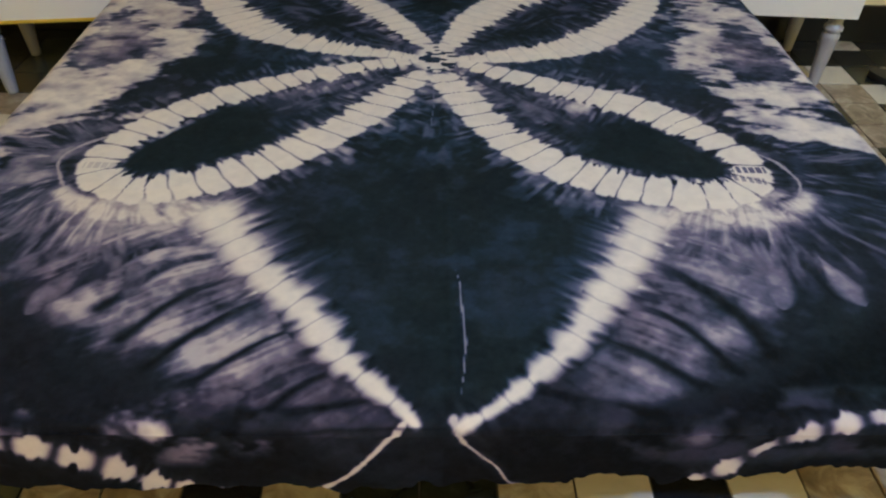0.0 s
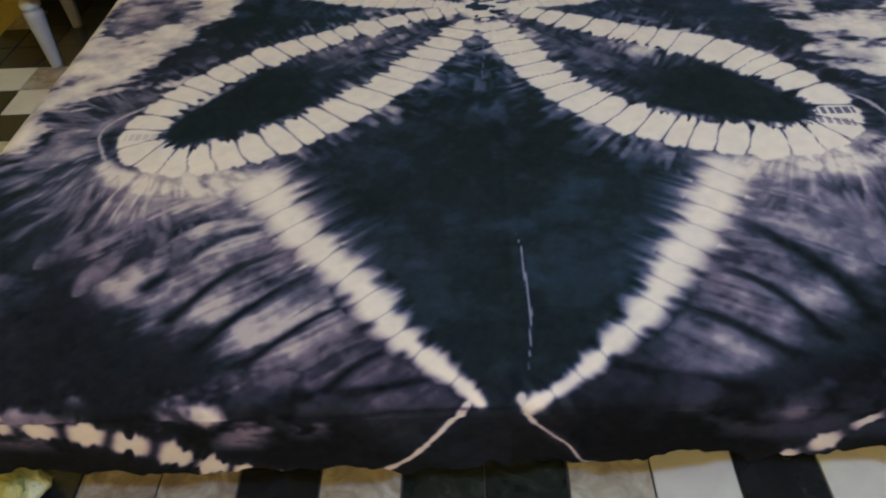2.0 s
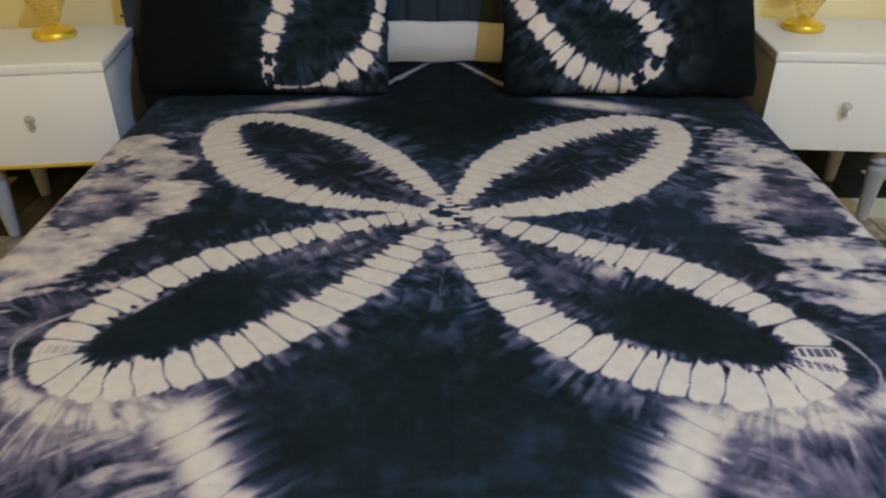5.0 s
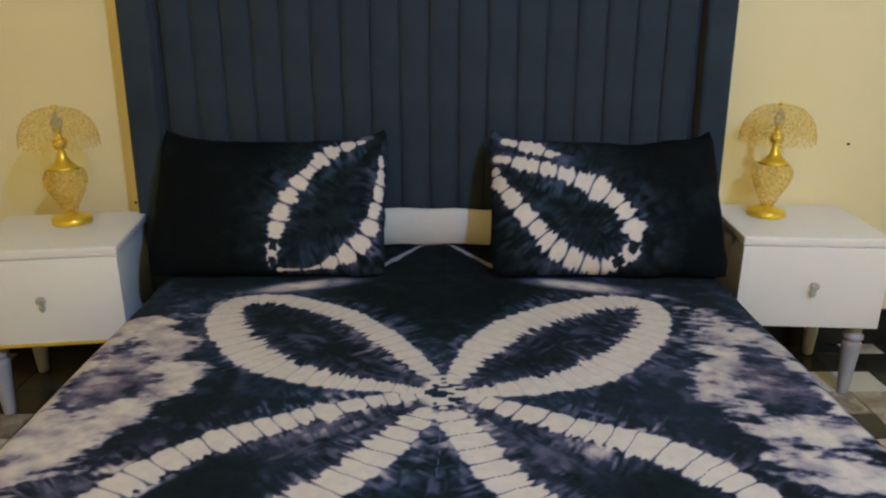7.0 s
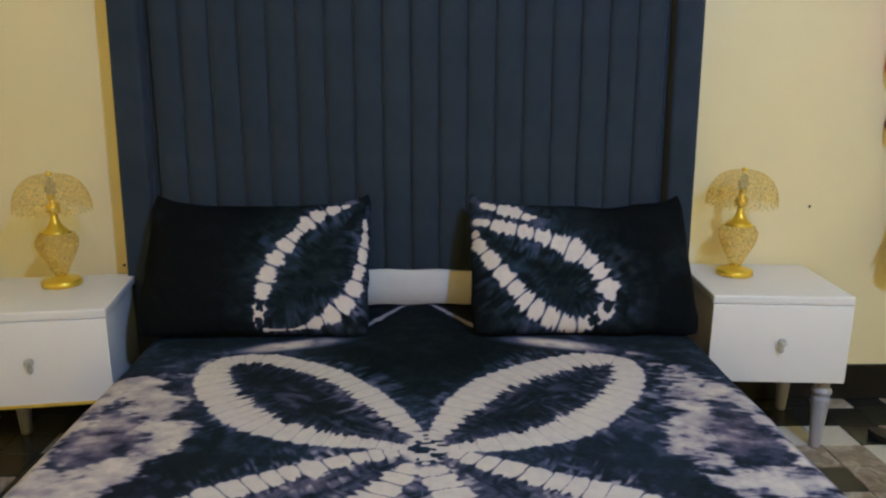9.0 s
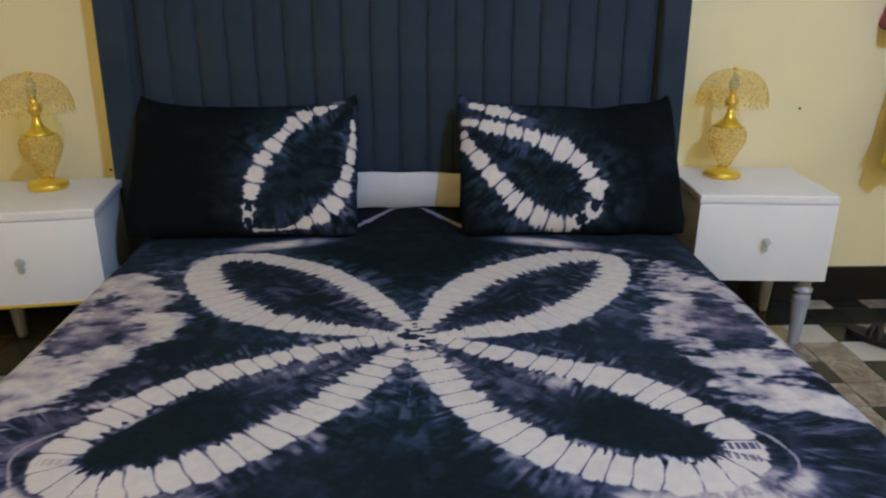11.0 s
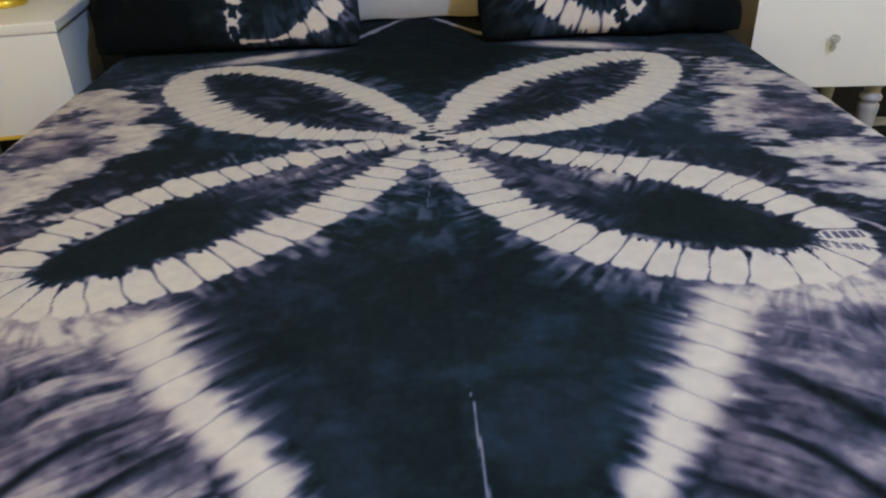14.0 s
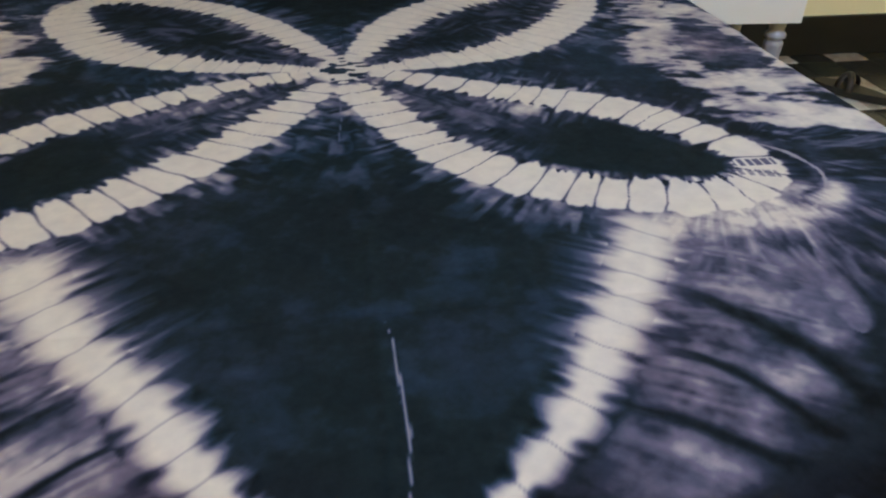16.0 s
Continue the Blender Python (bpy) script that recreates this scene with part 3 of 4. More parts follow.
LOW_R = [(0.045, -0.018, 0.014), (0.09, -0.045, 0.022), (0.133, -0.068, 0.024), (0.221, -0.116, 0.03), (0.308, -0.163, 0.036), (0.397, -0.209, 0.041), (0.474, -0.268, 0.042), (0.538, -0.345, 0.04),
         (0.587, -0.434, 0.036), (0.567, -0.52, 0.037), (0.475, -0.549, 0.044), (0.379, -0.531, 0.046), (0.287, -0.494, 0.046), (0.205, -0.439, 0.046), (0.141, -0.363, 0.045),
         (0.093, -0.277, 0.043), (0.052, -0.185, 0.040), (0.01, -0.09, 0.034)]
UP_L = [(-0.022, 0.07, 0.018), (-0.086, 0.178, 0.034), (-0.146, 0.276, 0.036), (-0.213, 0.362, 0.036), (-0.291, 0.438, 0.036), (-0.386, 0.498, 0.035), (-0.492, 0.54, 0.035), (-0.588, 0.518, 0.035),
        (-0.606, 0.42, 0.042), (-0.562, 0.31, 0.048), (-0.495, 0.208, 0.048), (-0.415, 0.128, 0.045), (-0.321, 0.076, 0.037), (-0.218, 0.042, 0.028), (-0.11, 0.018, 0.018), (-0.045, 0.004, 0.012)]
UP_R = [(0.028, 0.06, 0.022), (0.073, 0.17, 0.04), (0.130, 0.268, 0.05), (0.195, 0.355, 0.052), (0.282, 0.424, 0.048), (0.378, 0.479, 0.046), (0.487, 0.52, 0.042), (0.58, 0.505, 0.036),
        (0.586, 0.408, 0.041), (0.540, 0.297, 0.045), (0.470, 0.20, 0.048), (0.39, 0.115, 0.048), (0.30, 0.058, 0.044), (0.20, 0.022, 0.034), (0.10, 0.0, 0.022), (0.045, -0.006, 0.012)]
UP_L, UP_R = [(x, y, 1.12 * w) for x, y, w in UP_L], [(x, y, 1.14 * w) for x, y, w in UP_R]
LOW_L, LOW_R = [[(x, y, (1.14 if k < 8 else 1.05) * w) for k, (x, y, w) in enumerate(petal)] for petal in (LOW_L, LOW_R)]
st = radial(0, 0, 16, 401, 3.0)
r0 = np.hypot(U, V)
for petal, low in ((LOW_L, True), (LOW_R, True), (UP_L, False), (UP_R, False)):
    within = enclosed(U, V, petal)
    inner = 0.05 + 0.05 * fine + (np.clip(0.06 + 0.17 * step(0.35, 0.8, st) + 0.65 * (fine - 0.45), 0, 0.4) * np.exp(-((r0 - 0.27) / 0.15) ** 2) if low else 0.22 * step(0.4, 0.75, st) * step(0.35, 0.6, fine) * (1 - step(0.45, 0.62, r0)))
    dye = np.where(within, inner, dye)
    hue = np.where(within, 0.15 + 0.3 * fine, hue)
# bleeding between the petals, below the middle
wing = step(0.45, 0.75, st * 0.5 + fine * 0.5) * np.exp(-((r0 - 0.30) / 0.17) ** 2) * step(0.0, 0.1, -V)
dye = np.maximum(dye, 0.46 * wing)

# thin rings round the petal tips
for ring in ([(-0.60, -0.36, 0.003), (-0.655, -0.375, 0.004), (-0.698, -0.43, 0.005), (-0.694, -0.485, 0.004), (-0.645, -0.56, 0.005), (-0.57, -0.62, 0.004), (-0.52, -0.635, 0.003)],
             [(0.60, -0.39, 0.003), (0.648, -0.44, 0.004), (0.663, -0.50, 0.004), (0.64, -0.56, 0.005), (0.59, -0.605, 0.004), (0.54, -0.62, 0.003)]):
    near, d, s, w = along(wu, wv, ring, 0.05)
    dark = np.exp(-((d + (0.022 if ring[0][0] > 0 else -0.022)) / 0.016) ** 2)
    dye[near] *= 1 - 0.85 * dark * step(0.3, 0.6, lattice(s / 0.022, s * 0, 447)) * step(-0.58, -0.54, V[near])
    tied_line(wu, wv, dye, ring, 0.03, (0.95, 0.95), 0.0, (0.01, 0.01), 0.2, 441, 0.6, bright=0.66)

# pale arms of the lower diamond
tied_line(wu, wv, dye, ARM_L, 0.047, (0.22, 0.50), 0.0022, (0.03, 0.035), 0.95, 451, 0.72, wedge=(0.0, 1.5), deep=0.30, slant=0.12, fade=0.05, bleed=0.34, bulge=0.10, calm=0.40)
tied_line(wu, wv, dye, ARM_R, 0.047, (0.50, 0.22), 0.0022, (0.035, 0.03), 0.95, 461, 0.72, wedge=(1.5, 0.0), deep=0.30, slant=-0.12, fade=0.05, bleed=0.34, bulge=0.10, calm=0.40)
tied_line(wu, wv, dye, LOW_L, 0.047, (0.22, 0.55), 0.0016, (0.022, 0.05), 0.6, 501, 0.12, slant=0.10, wedge=(0.4, 1.6), bleed=0.80, deep=0.76)
tied_line(wu, wv, dye, LOW_R, 0.047, (0.55, 0.22), 0.0016, (0.05, 0.022), 0.6, 511, 0.12, slant=-0.10, wedge=(1.6, 0.4), bleed=0.80, deep=0.76)
tied_line(wu, wv, dye, UP_L, 0.04, (0.2, 0.62), 0.0012, (0.02, 0.04), 0.6, 521, 0.12, wedge=(0.0, 3.0), bleed=0.66, deep=0.34)
tied_line(wu, wv, dye, UP_R, 0.04, (0.62, 0.2), 0.0012, (0.04, 0.02), 0.6, 531, 0.12, wedge=(3.0, 0.0), bleed=0.66, deep=0.28)
for arm in (ARM_L, ARM_R):
    near, d, s, w = along(wu, wv, arm, 0.06)
    beat = np.abs(((s + 0.012 * lattice(s / 0.11, s * 0, 467)) / 0.062) % 1.0 - 0.5) * 2
    pinch = step(0.62, 1.0, beat) * step(0.24, 0.40, s) * step(0.15, 0.9, np.abs(d) / w) * (1 - step(1.0, 1.9, np.abs(d) / w))
    dye[near] *= 1 - 0.8 * pinch * (1 - step(0.50, 0.58, s))
# the cloth inside the outer ends of the lower petals stayed plainly dark
for petal in (LOW_L, LOW_R):
    near, d, s, w = along(wu, wv, petal, 0.02)
    deepest = enclosed(U[near], V[near], petal) * step(0.004, 0.018, np.abs(d) - w) * step(0.42, 0.52, r0[near])
    dye[near] = dye[near] * (1 - deepest) + deepest * (0.05 + 0.06 * fine[near])
    hue[near] *= 1 - deepest
# dark netting at the ends of the lower petals
for px, py, deep in ((0.585, -0.462, 0.55), (0.572, -0.492, 0.4), (-0.622, -0.468, 0.18)):
    p, q = U - px, V - py + 0.25 * (U - px) * (py < -0.48)
    net = (np.abs(q) < 0.010) & (np.abs(p) < 0.032)
    cell = (np.abs((p / 0.013) % 1 - 0.5) < 0.36)
    dye = np.where(net & cell, dye * (1 - deep), dye)

# the gathered knot in the middle
knot = np.exp(-((U / 0.052) ** 2 + (V / 0.092) ** 2))
cells = lattice(U / 0.018, V / 0.010, 541)
dye = dye * (1 - step(0.25, 0.6, knot)) + step(0.25, 0.6, knot) * np.where(cells > 0.40, 0.95, 0.06 + 0.5 * cells)
# thin pale lines: along the middle, past the diamond's tip, between the pillows
tied_line(wu, wv, dye, [(-0.003, -0.06, 0.0016), (-0.008, -0.2, 0.0015), (-0.012, -0.31, 0.0008)], 0.05, (0.4, 0.4), 0.0, (0.004, 0.004), 0.1, 551, 0.5, bright=0.45)
tied_line(wu, wv, dye, [(0.022, -0.75, 0.0006), (0.026, -0.81, 0.0012), (0.029, -0.868, 0.0019), (0.028, -0.92, 0.0016), (0.02, -0.994, 0.0007)], 0.05, (0.4, 0.4), 0.0, (0.004, 0.004), 0.15, 553, 0.5, bright=0.62)
tied_line(wu, wv, dye, [(0.0, 0.06, 0.0012), (0.002, 0.16, 0.0014), (0.003, 0.26, 0.0008)], 0.05, (0.4, 0.4), 0.0, (0.004, 0.004), 0.1, 555, 0.5, bright=0.35)
tied_line(U, wv, dye, [(-0.045, -1.03, 0.005), (-0.09, -1.088, 0.003), (-0.133, -1.14, 0.0038), (-0.165, -1.168, 0.005), (-0.21, -1.20, 0.007)], 0.05, (0.6, 0.6), 0.0, (0.006, 0.006), 0.2, 557, 0.45, bright=0.85)
tied_line(U, wv, dye, [(0.010, -1.035, 0.006), (0.024, -1.072, 0.003), (0.048, -1.10, 0.0014), (0.072, -1.125, 0.0016), (0.088, -1.155, 0.002), (0.105, -1.16, 0.0014)], 0.05, (0.6, 0.6), 0.0, (0.006, 0.006), 0.2, 559, 0.45, bright=0.8)
tied_line(U, wv, dye, [(-0.055, 1.052, 0.007), (-0.085, 1.03, 0.009), (-0.18, 0.86, 0.013), (-0.25, 0.78, 0.013)], 0.06, (0.6, 0.6), 0.0, (0.01, 0.01), 0.3, 561, 0.35, bright=0.75)
tied_line(U, wv, dye, [(0.018, 1.052, 0.007), (0.045, 1.025, 0.009), (0.165, 0.825, 0.013), (0.24, 0.75, 0.013)], 0.06, (0.6, 0.6), 0.0, (0.01, 0.01), 0.3, 563, 0.35, bright=0.75)
# resist beads along the hem
tied_line(U, wv, dye, [(-0.72, -1.045, 0.018), (-0.60, -1.066, 0.02), (-0.533, -1.078, 0.022), (-0.495, -1.096, 0.023), (-0.444, -1.115, 0.022), (-0.391, -1.150, 0.018), (-0.342, -1.170, 0.013), (-0.28, -1.18, 0.010)],
          0.055, (0.9, 0.9), 0.012, (0.016, 0.016), 0.4, 571, 0.35, bright=0.88, bulge=0.15)
tied_line(U, wv, dye, [(0.32, -1.155, 0.010), (0.361, -1.134, 0.014), (0.395, -1.104, 0.016), (0.425, -1.078, 0.015), (0.467, -1.058, 0.014), (0.515, -1.042, 0.012), (0.57, -1.03, 0.008)],
          0.05, (0.9, 0.9), 0.016, (0.016, 0.016), 0.4, 573, 0.35, bright=0.84, bulge=0.15)
# shade of the crease along the foot edge, drawn as darker dye
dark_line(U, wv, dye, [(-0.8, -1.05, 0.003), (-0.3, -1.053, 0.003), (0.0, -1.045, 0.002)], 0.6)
rag = 0.03 * (fbm(U * 45, V * 45, 603, 3) - 0.5)
spot = np.exp(-(((wu + 0.371 + rag) / 0.021) ** 2 + ((wv + 1.046 - rag) / 0.016) ** 2) ** 1.6) * (0.5 + 0.8 * fine)
dye = np.maximum(dye, np.clip(spot, 0, 0.9))
for bx, by, bw in ((-0.417, -1.035, 0.012), (0.33, -1.06, 0.03), (-0.52, -1.02, 0.02), (-0.25, -1.07, 0.035), (0.2, -1.09, 0.03)):
    dye = np.maximum(dye, 0.36 * np.exp(-(((wu + rag - bx) / bw) ** 2 + ((wv - by) / (bw * 0.7)) ** 2)) * step(0.42, 0.62, fine))
foot_blots = step(0.47, 0.70, fbm(U * 15, V * 20, 611, 4)) * step(0.97, 1.0, -V) * (1 - step(1.09, 1.13, -V)) * step(0.12, 0.22, np.abs(U)) * (1 - step(0.62, 0.75, np.abs(U)))
dye = np.maximum(dye, np.where(U < 0, 0.42, 0.17) * foot_blots * (0.4 + fine))
hue = np.clip(hue + 0.5 * step(0.98, 1.03, -V), 0, 1)
dye = np.clip(dye + 0.05 * (fbm(U * 70, V * 70, 601, 3) - 0.5), 0.0, 1.0)


def cloth_object(name, co, nx, ny, dye, hue, mat):
    """A woven sheet of nx by ny points with its dye."""
    i = (np.arange(ny - 1)[:, None] * nx + np.arange(nx - 1)[None, :]).ravel()
    quads = np.stack([i, i + 1, i + nx + 1, i + nx], 1).astype(np.int32)
    me = bpy.data.meshes.new(name)
    me.vertices.add(len(co))
    me.vertices.foreach_set("co", co.astype(np.float32).ravel())
    me.loops.add(quads.size)
    me.loops.foreach_set("vertex_index", quads.ravel())
    me.polygons.add(len(quads))
    me.polygons.foreach_set("loop_start", np.arange(0, quads.size, 4, dtype=np.int32))
    me.update(calc_edges=True)
    me.polygons.foreach_set("use_smooth", np.ones(len(quads), dtype=bool))
    for key, values in (("dye", dye), ("hue", hue)):
        me.attributes.new(key, "FLOAT", "POINT").data.foreach_set("value", values.astype(np.float32))
    me.materials.append(mat)
    me.validate()
    return new(name, me)


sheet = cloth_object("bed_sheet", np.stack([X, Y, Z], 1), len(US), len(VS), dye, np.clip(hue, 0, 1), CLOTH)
tagged(sheet, "navy and white tie-dyed cotton sheet with four-petal motif, spread flat", "bed sheet")


# ---- pillows ----
def pillow(name, at, lean, turn, motif, half, seed, label, ladder=()):
    na, nb = 190, 130
    A, B, T = half
    sa, sb = np.linspace(-1, 1, na), np.linspace(-1, 1, nb)
    ga, gb = [g.ravel() for g in np.meshgrid(np.sin(sa * math.pi / 2) * 0.35 + sa * 0.65, np.sin(sb * math.pi / 2) * 0.35 + sb * 0.65)]
    # edges sag between the corners
    a = ga * A * (1 - 0.02 * (1 - gb ** 2) - 0.04 * np.abs(gb) ** 9) + 0.005 * (lattice(gb * 5 + 9, ga * 0, seed) - 0.5)
    b = gb * B * (1 - 0.15 * (1 - np.abs(ga) ** 3) * (gb > 0) - 0.03 * (1 - ga ** 2) * (gb <= 0) + (0.07 * (gb > 0) - 0.045 * (gb <= 0)) * np.abs(ga) ** 5) + 0.014 * (lattice(ga * 3.5 + 3, gb * 0, seed + 2) - 0.5) * np.abs(gb)
    puff = T * (np.clip(1 - np.abs(ga) ** 3.2, 0, 1) * np.clip(1 - np.abs(gb) ** 2.6, 0, 1)) ** 0.5
    rumple = 0.010 * (fbm(ga * 3, gb * 3, seed, 3) - 0.5) * np.clip(puff / T, 0, 1) + 0.006 * (lattice(ga * 12 + gb * 5, gb * 2, seed + 3) - 0.5) * (1 - puff / T)
    fine_p = fbm(a * 26, b * 26, seed + 5, 4)
    base_dye = 0.0 + 0.10 * step(0.5, 0.8, fbm(a * 6, b * 6, seed + 7, 3)) * fine_p
    pa = a + 0.006 * (fbm(a * 20, b * 20, seed + 11, 2) - 0.5)
    pb = b + 0.006 * (fbm(a * 20, b * 20, seed + 13, 2) - 0.5)
    bleed = np.exp(-(((a - motif[0][0]) / 0.17) ** 2 + ((b - motif[0][1]) / 0.2) ** 2))
    base_hue = 0.30 * (1 - np.clip(bleed * 1.5, 0, 1))
    base_dye = base_dye + 0.10 * bleed * step(0.4, 0.7, fbm(a * 9 + 3 * b, b * 34, seed + 15, 4))
    for pts in motif[1:]:
        tied_line(pa, pb, base_dye, pts, 0.060, (0.7, 0.7), 0.0036, (0.022, 0.022), 0.5, seed + 17, 0.16, wedge=(1.0, 1.0), bleed=0.40, bulge=0.10, ladder=ladder if pts is motif[1] else ())
    front = np.stack([a, b, puff + rumple], 1)
    back = np.stack([a, b, -puff * 0.8], 1)
    ob = thing(name, label=label, category="pillow", group="pillows on the bed")
    ob.matrix_world = pose(*at, 90 - lean, 0, turn)
    for face, co, d in (("front_panel", front, base_dye), ("back_panel", back[::1], np.full(len(a), 0.04))):
        p = cloth_object(face, co, na, nb, np.clip(d, 0, 1), base_hue, CLOTH)
        p.parent = ob
    return ob


LOOP_L = [(0.298, 0.204, 0.009), (0.245, 0.181, 0.0161), (0.194, 0.15, 0.0233), (0.154, 0.106, 0.0251), (0.119, 0.059, 0.0269), (0.085, 0.01, 0.0287), (0.059, -0.042, 0.0287), (0.044, -0.1, 0.0269), (0.035, -0.153, 0.0197), (0.028, -0.196, 0.0197), (0.035, -0.222, 0.0120), (0.061, -0.226, 0.003), (0.104, -0.226, 0.0022), (0.152, -0.222, 0.004), (0.217, -0.204, 0.014), (0.276, -0.173, 0.0269), (0.318, -0.119, 0.0251), (0.338, -0.05, 0.0197), (0.35, 0.021, 0.0161), (0.358, 0.083, 0.0126), (0.357, 0.151, 0.0072)]
LOOP_R = [(-0.349, 0.144, 0.009), (-0.32, 0.135, 0.0143), (-0.269, 0.114, 0.0215), (-0.201, 0.093, 0.0233), (-0.133, 0.067, 0.0269), (-0.061, 0.036, 0.0359), (0.006, -0.011, 0.0359), (0.047, -0.065, 0.0359), (0.069, -0.127, 0.0323), (0.06, -0.17, 0.0233), (0.028, -0.2, 0.0215), (-0.035, -0.221, 0.0233), (-0.092, -0.207, 0.0269), (-0.152, -0.183, 0.0323), (-0.203, -0.144, 0.0359), (-0.241, -0.093, 0.0305), (-0.28, -0.041, 0.0287), (-0.312, 0.005, 0.0269), (-0.344, 0.054, 0.0197), (-0.355, 0.103, 0.0108)]
FLAP_R = [(-0.324, 0.209, 0.009), (-0.281, 0.191, 0.0179), (-0.226, 0.172, 0.0251), (-0.191, 0.151, 0.0161), (-0.157, 0.146, 0.0072)]
pillow("pillow", (-0.557, 0.840, 0.676), 35, 0, [(0.15, 0.0), LOOP_L], (0.378, 0.247, 0.085), 701, "plump navy pillow with a white dyed loop, leaning on the headboard", ((0.455, 0.565),))
pillow("pillow", (0.527, 0.840, 0.676), 35, 0, [(-0.12, -0.05), LOOP_R, FLAP_R], (0.378, 0.247, 0.085), 751, "navy pillow with slanting white dyed loop, leaning on the headboard", ((0.545, 0.665),))


def folded_cloth():
    bm = bmesh.new()
    rings = []
    for i in range(41):
        x = -0.34 + 0.66 * i / 40
        ring = []
        for y, z in ((0.0, 0.0), (-0.012, 0.006), (-0.014, 0.06), (-0.010, 0.118), (0.0, 0.126), (0.010, 0.118), (0.012, 0.06), (0.010, 0.006)):
            ring.append(bm.verts.new((x, y + 0.006 * math.sin(7 * x + 1), z - 0.024 * max(0, x + 0.06) * (z > 0.05) + 0.002 * math.sin(31 * x))))
        rings.append(ring)
    for lo, hi in zip(rings, rings[1:]):
        for k in range(8):
            bm.faces.new((lo[k], hi[k], hi[(k + 1) % 8], lo[(k + 1) % 8]))
    bm.faces.new(rings[0])
    bm.faces.new(rings[-1])
    return bm


cloth = mesh_object("folded_cloth", folded_cloth(), LINEN)
cloth.location = (0, 1.048, TOP + 0.001)
cloth.scale = (1, 1, 1.08)
tagged(cloth, "plain white folded linen standing against the headboard", "cloth")


# ---- nightstands ----
def nightstand(at, turn, gold, label):
    ob = thing("nightstand", at, turn, label=label, category="nightstand", group="nightstands beside the bed")
    w, d = 0.47, 0.42
    lo, hi = 0.272, 0.552
    part("body", box(w - 0.02, d - 0.02, hi - lo, (0, 0.005, (lo + hi) / 2), 0.006), WHITE, ob)
    part("top", box(w, d, 0.030, (0, 0, hi + 0.015), 0.006, 3), WHITE, ob, "rounded white lacquered top")
    dr = part("drawer", box(w - 0.004, 0.018, hi - lo - 0.002, (0, -d / 2 + 0.0072, (lo + hi) / 2 - 0.0005), 0.002), WHITE, ob, "plain white drawer front")
    knob = lathe([(0.006, 0.0), (0.006, 0.010), (0.011, 0.014), (0.015, 0.020), (0.013, 0.028), (0.005, 0.033)], 10)
    bmesh.ops.rotate(knob, verts=knob.verts, matrix=Matrix.Rotation(radians(90), 3, "X"))
    bmesh.ops.translate(knob, verts=knob.verts, vec=(0.0, -d / 2, 0.424))
    part("knob", knob, CRYSTAL, dr, "small cut-crystal drop knob", False)
    drop = lathe([(0.003, 0.0), (0.009, 0.008), (0.010, 0.016), (0.004, 0.030)], 8)
    bmesh.ops.translate(drop, verts=drop.verts, vec=(0.0, -d / 2 - 0.018, 0.386))
    part("drop", drop, CRYSTAL, dr, "hanging crystal drop", False)
    if gold:
        part("trim", box(w - 0.008, 0.012, 0.012, (0, -d / 2 + 0.003, lo - 0.003), 0.002), GOLD_TRIM, ob, "gold strip under the drawer")
    turned = [(0.017, 0.0), (0.019, 0.01), (0.026, 0.12), (0.031, 0.185), (0.031, 0.196), (0.024, 0.202), (0.026, 0.207), (0.033, 0.213), (0.033, 0.224), (0.025, 0.230), (0.024, 0.24), (0.029, 0.274)]
    for x in (-0.192, 0.192):
        for y in (-0.15, 0.15):
            leg = part("leg", lathe(turned, 18), LEG, ob, "turned tapering grey-white leg, darkened for the shade under the drawer")
            leg.location = (x, y, 0)
    return ob


nightstand((1.222, 0.982, 0), -4, False, "white lacquered one-drawer nightstand on turned legs, gold lamp on top")
nightstand((-1.266, 0.856, 0), 8, True, "white one-drawer nightstand with gold lower edge on turned legs")


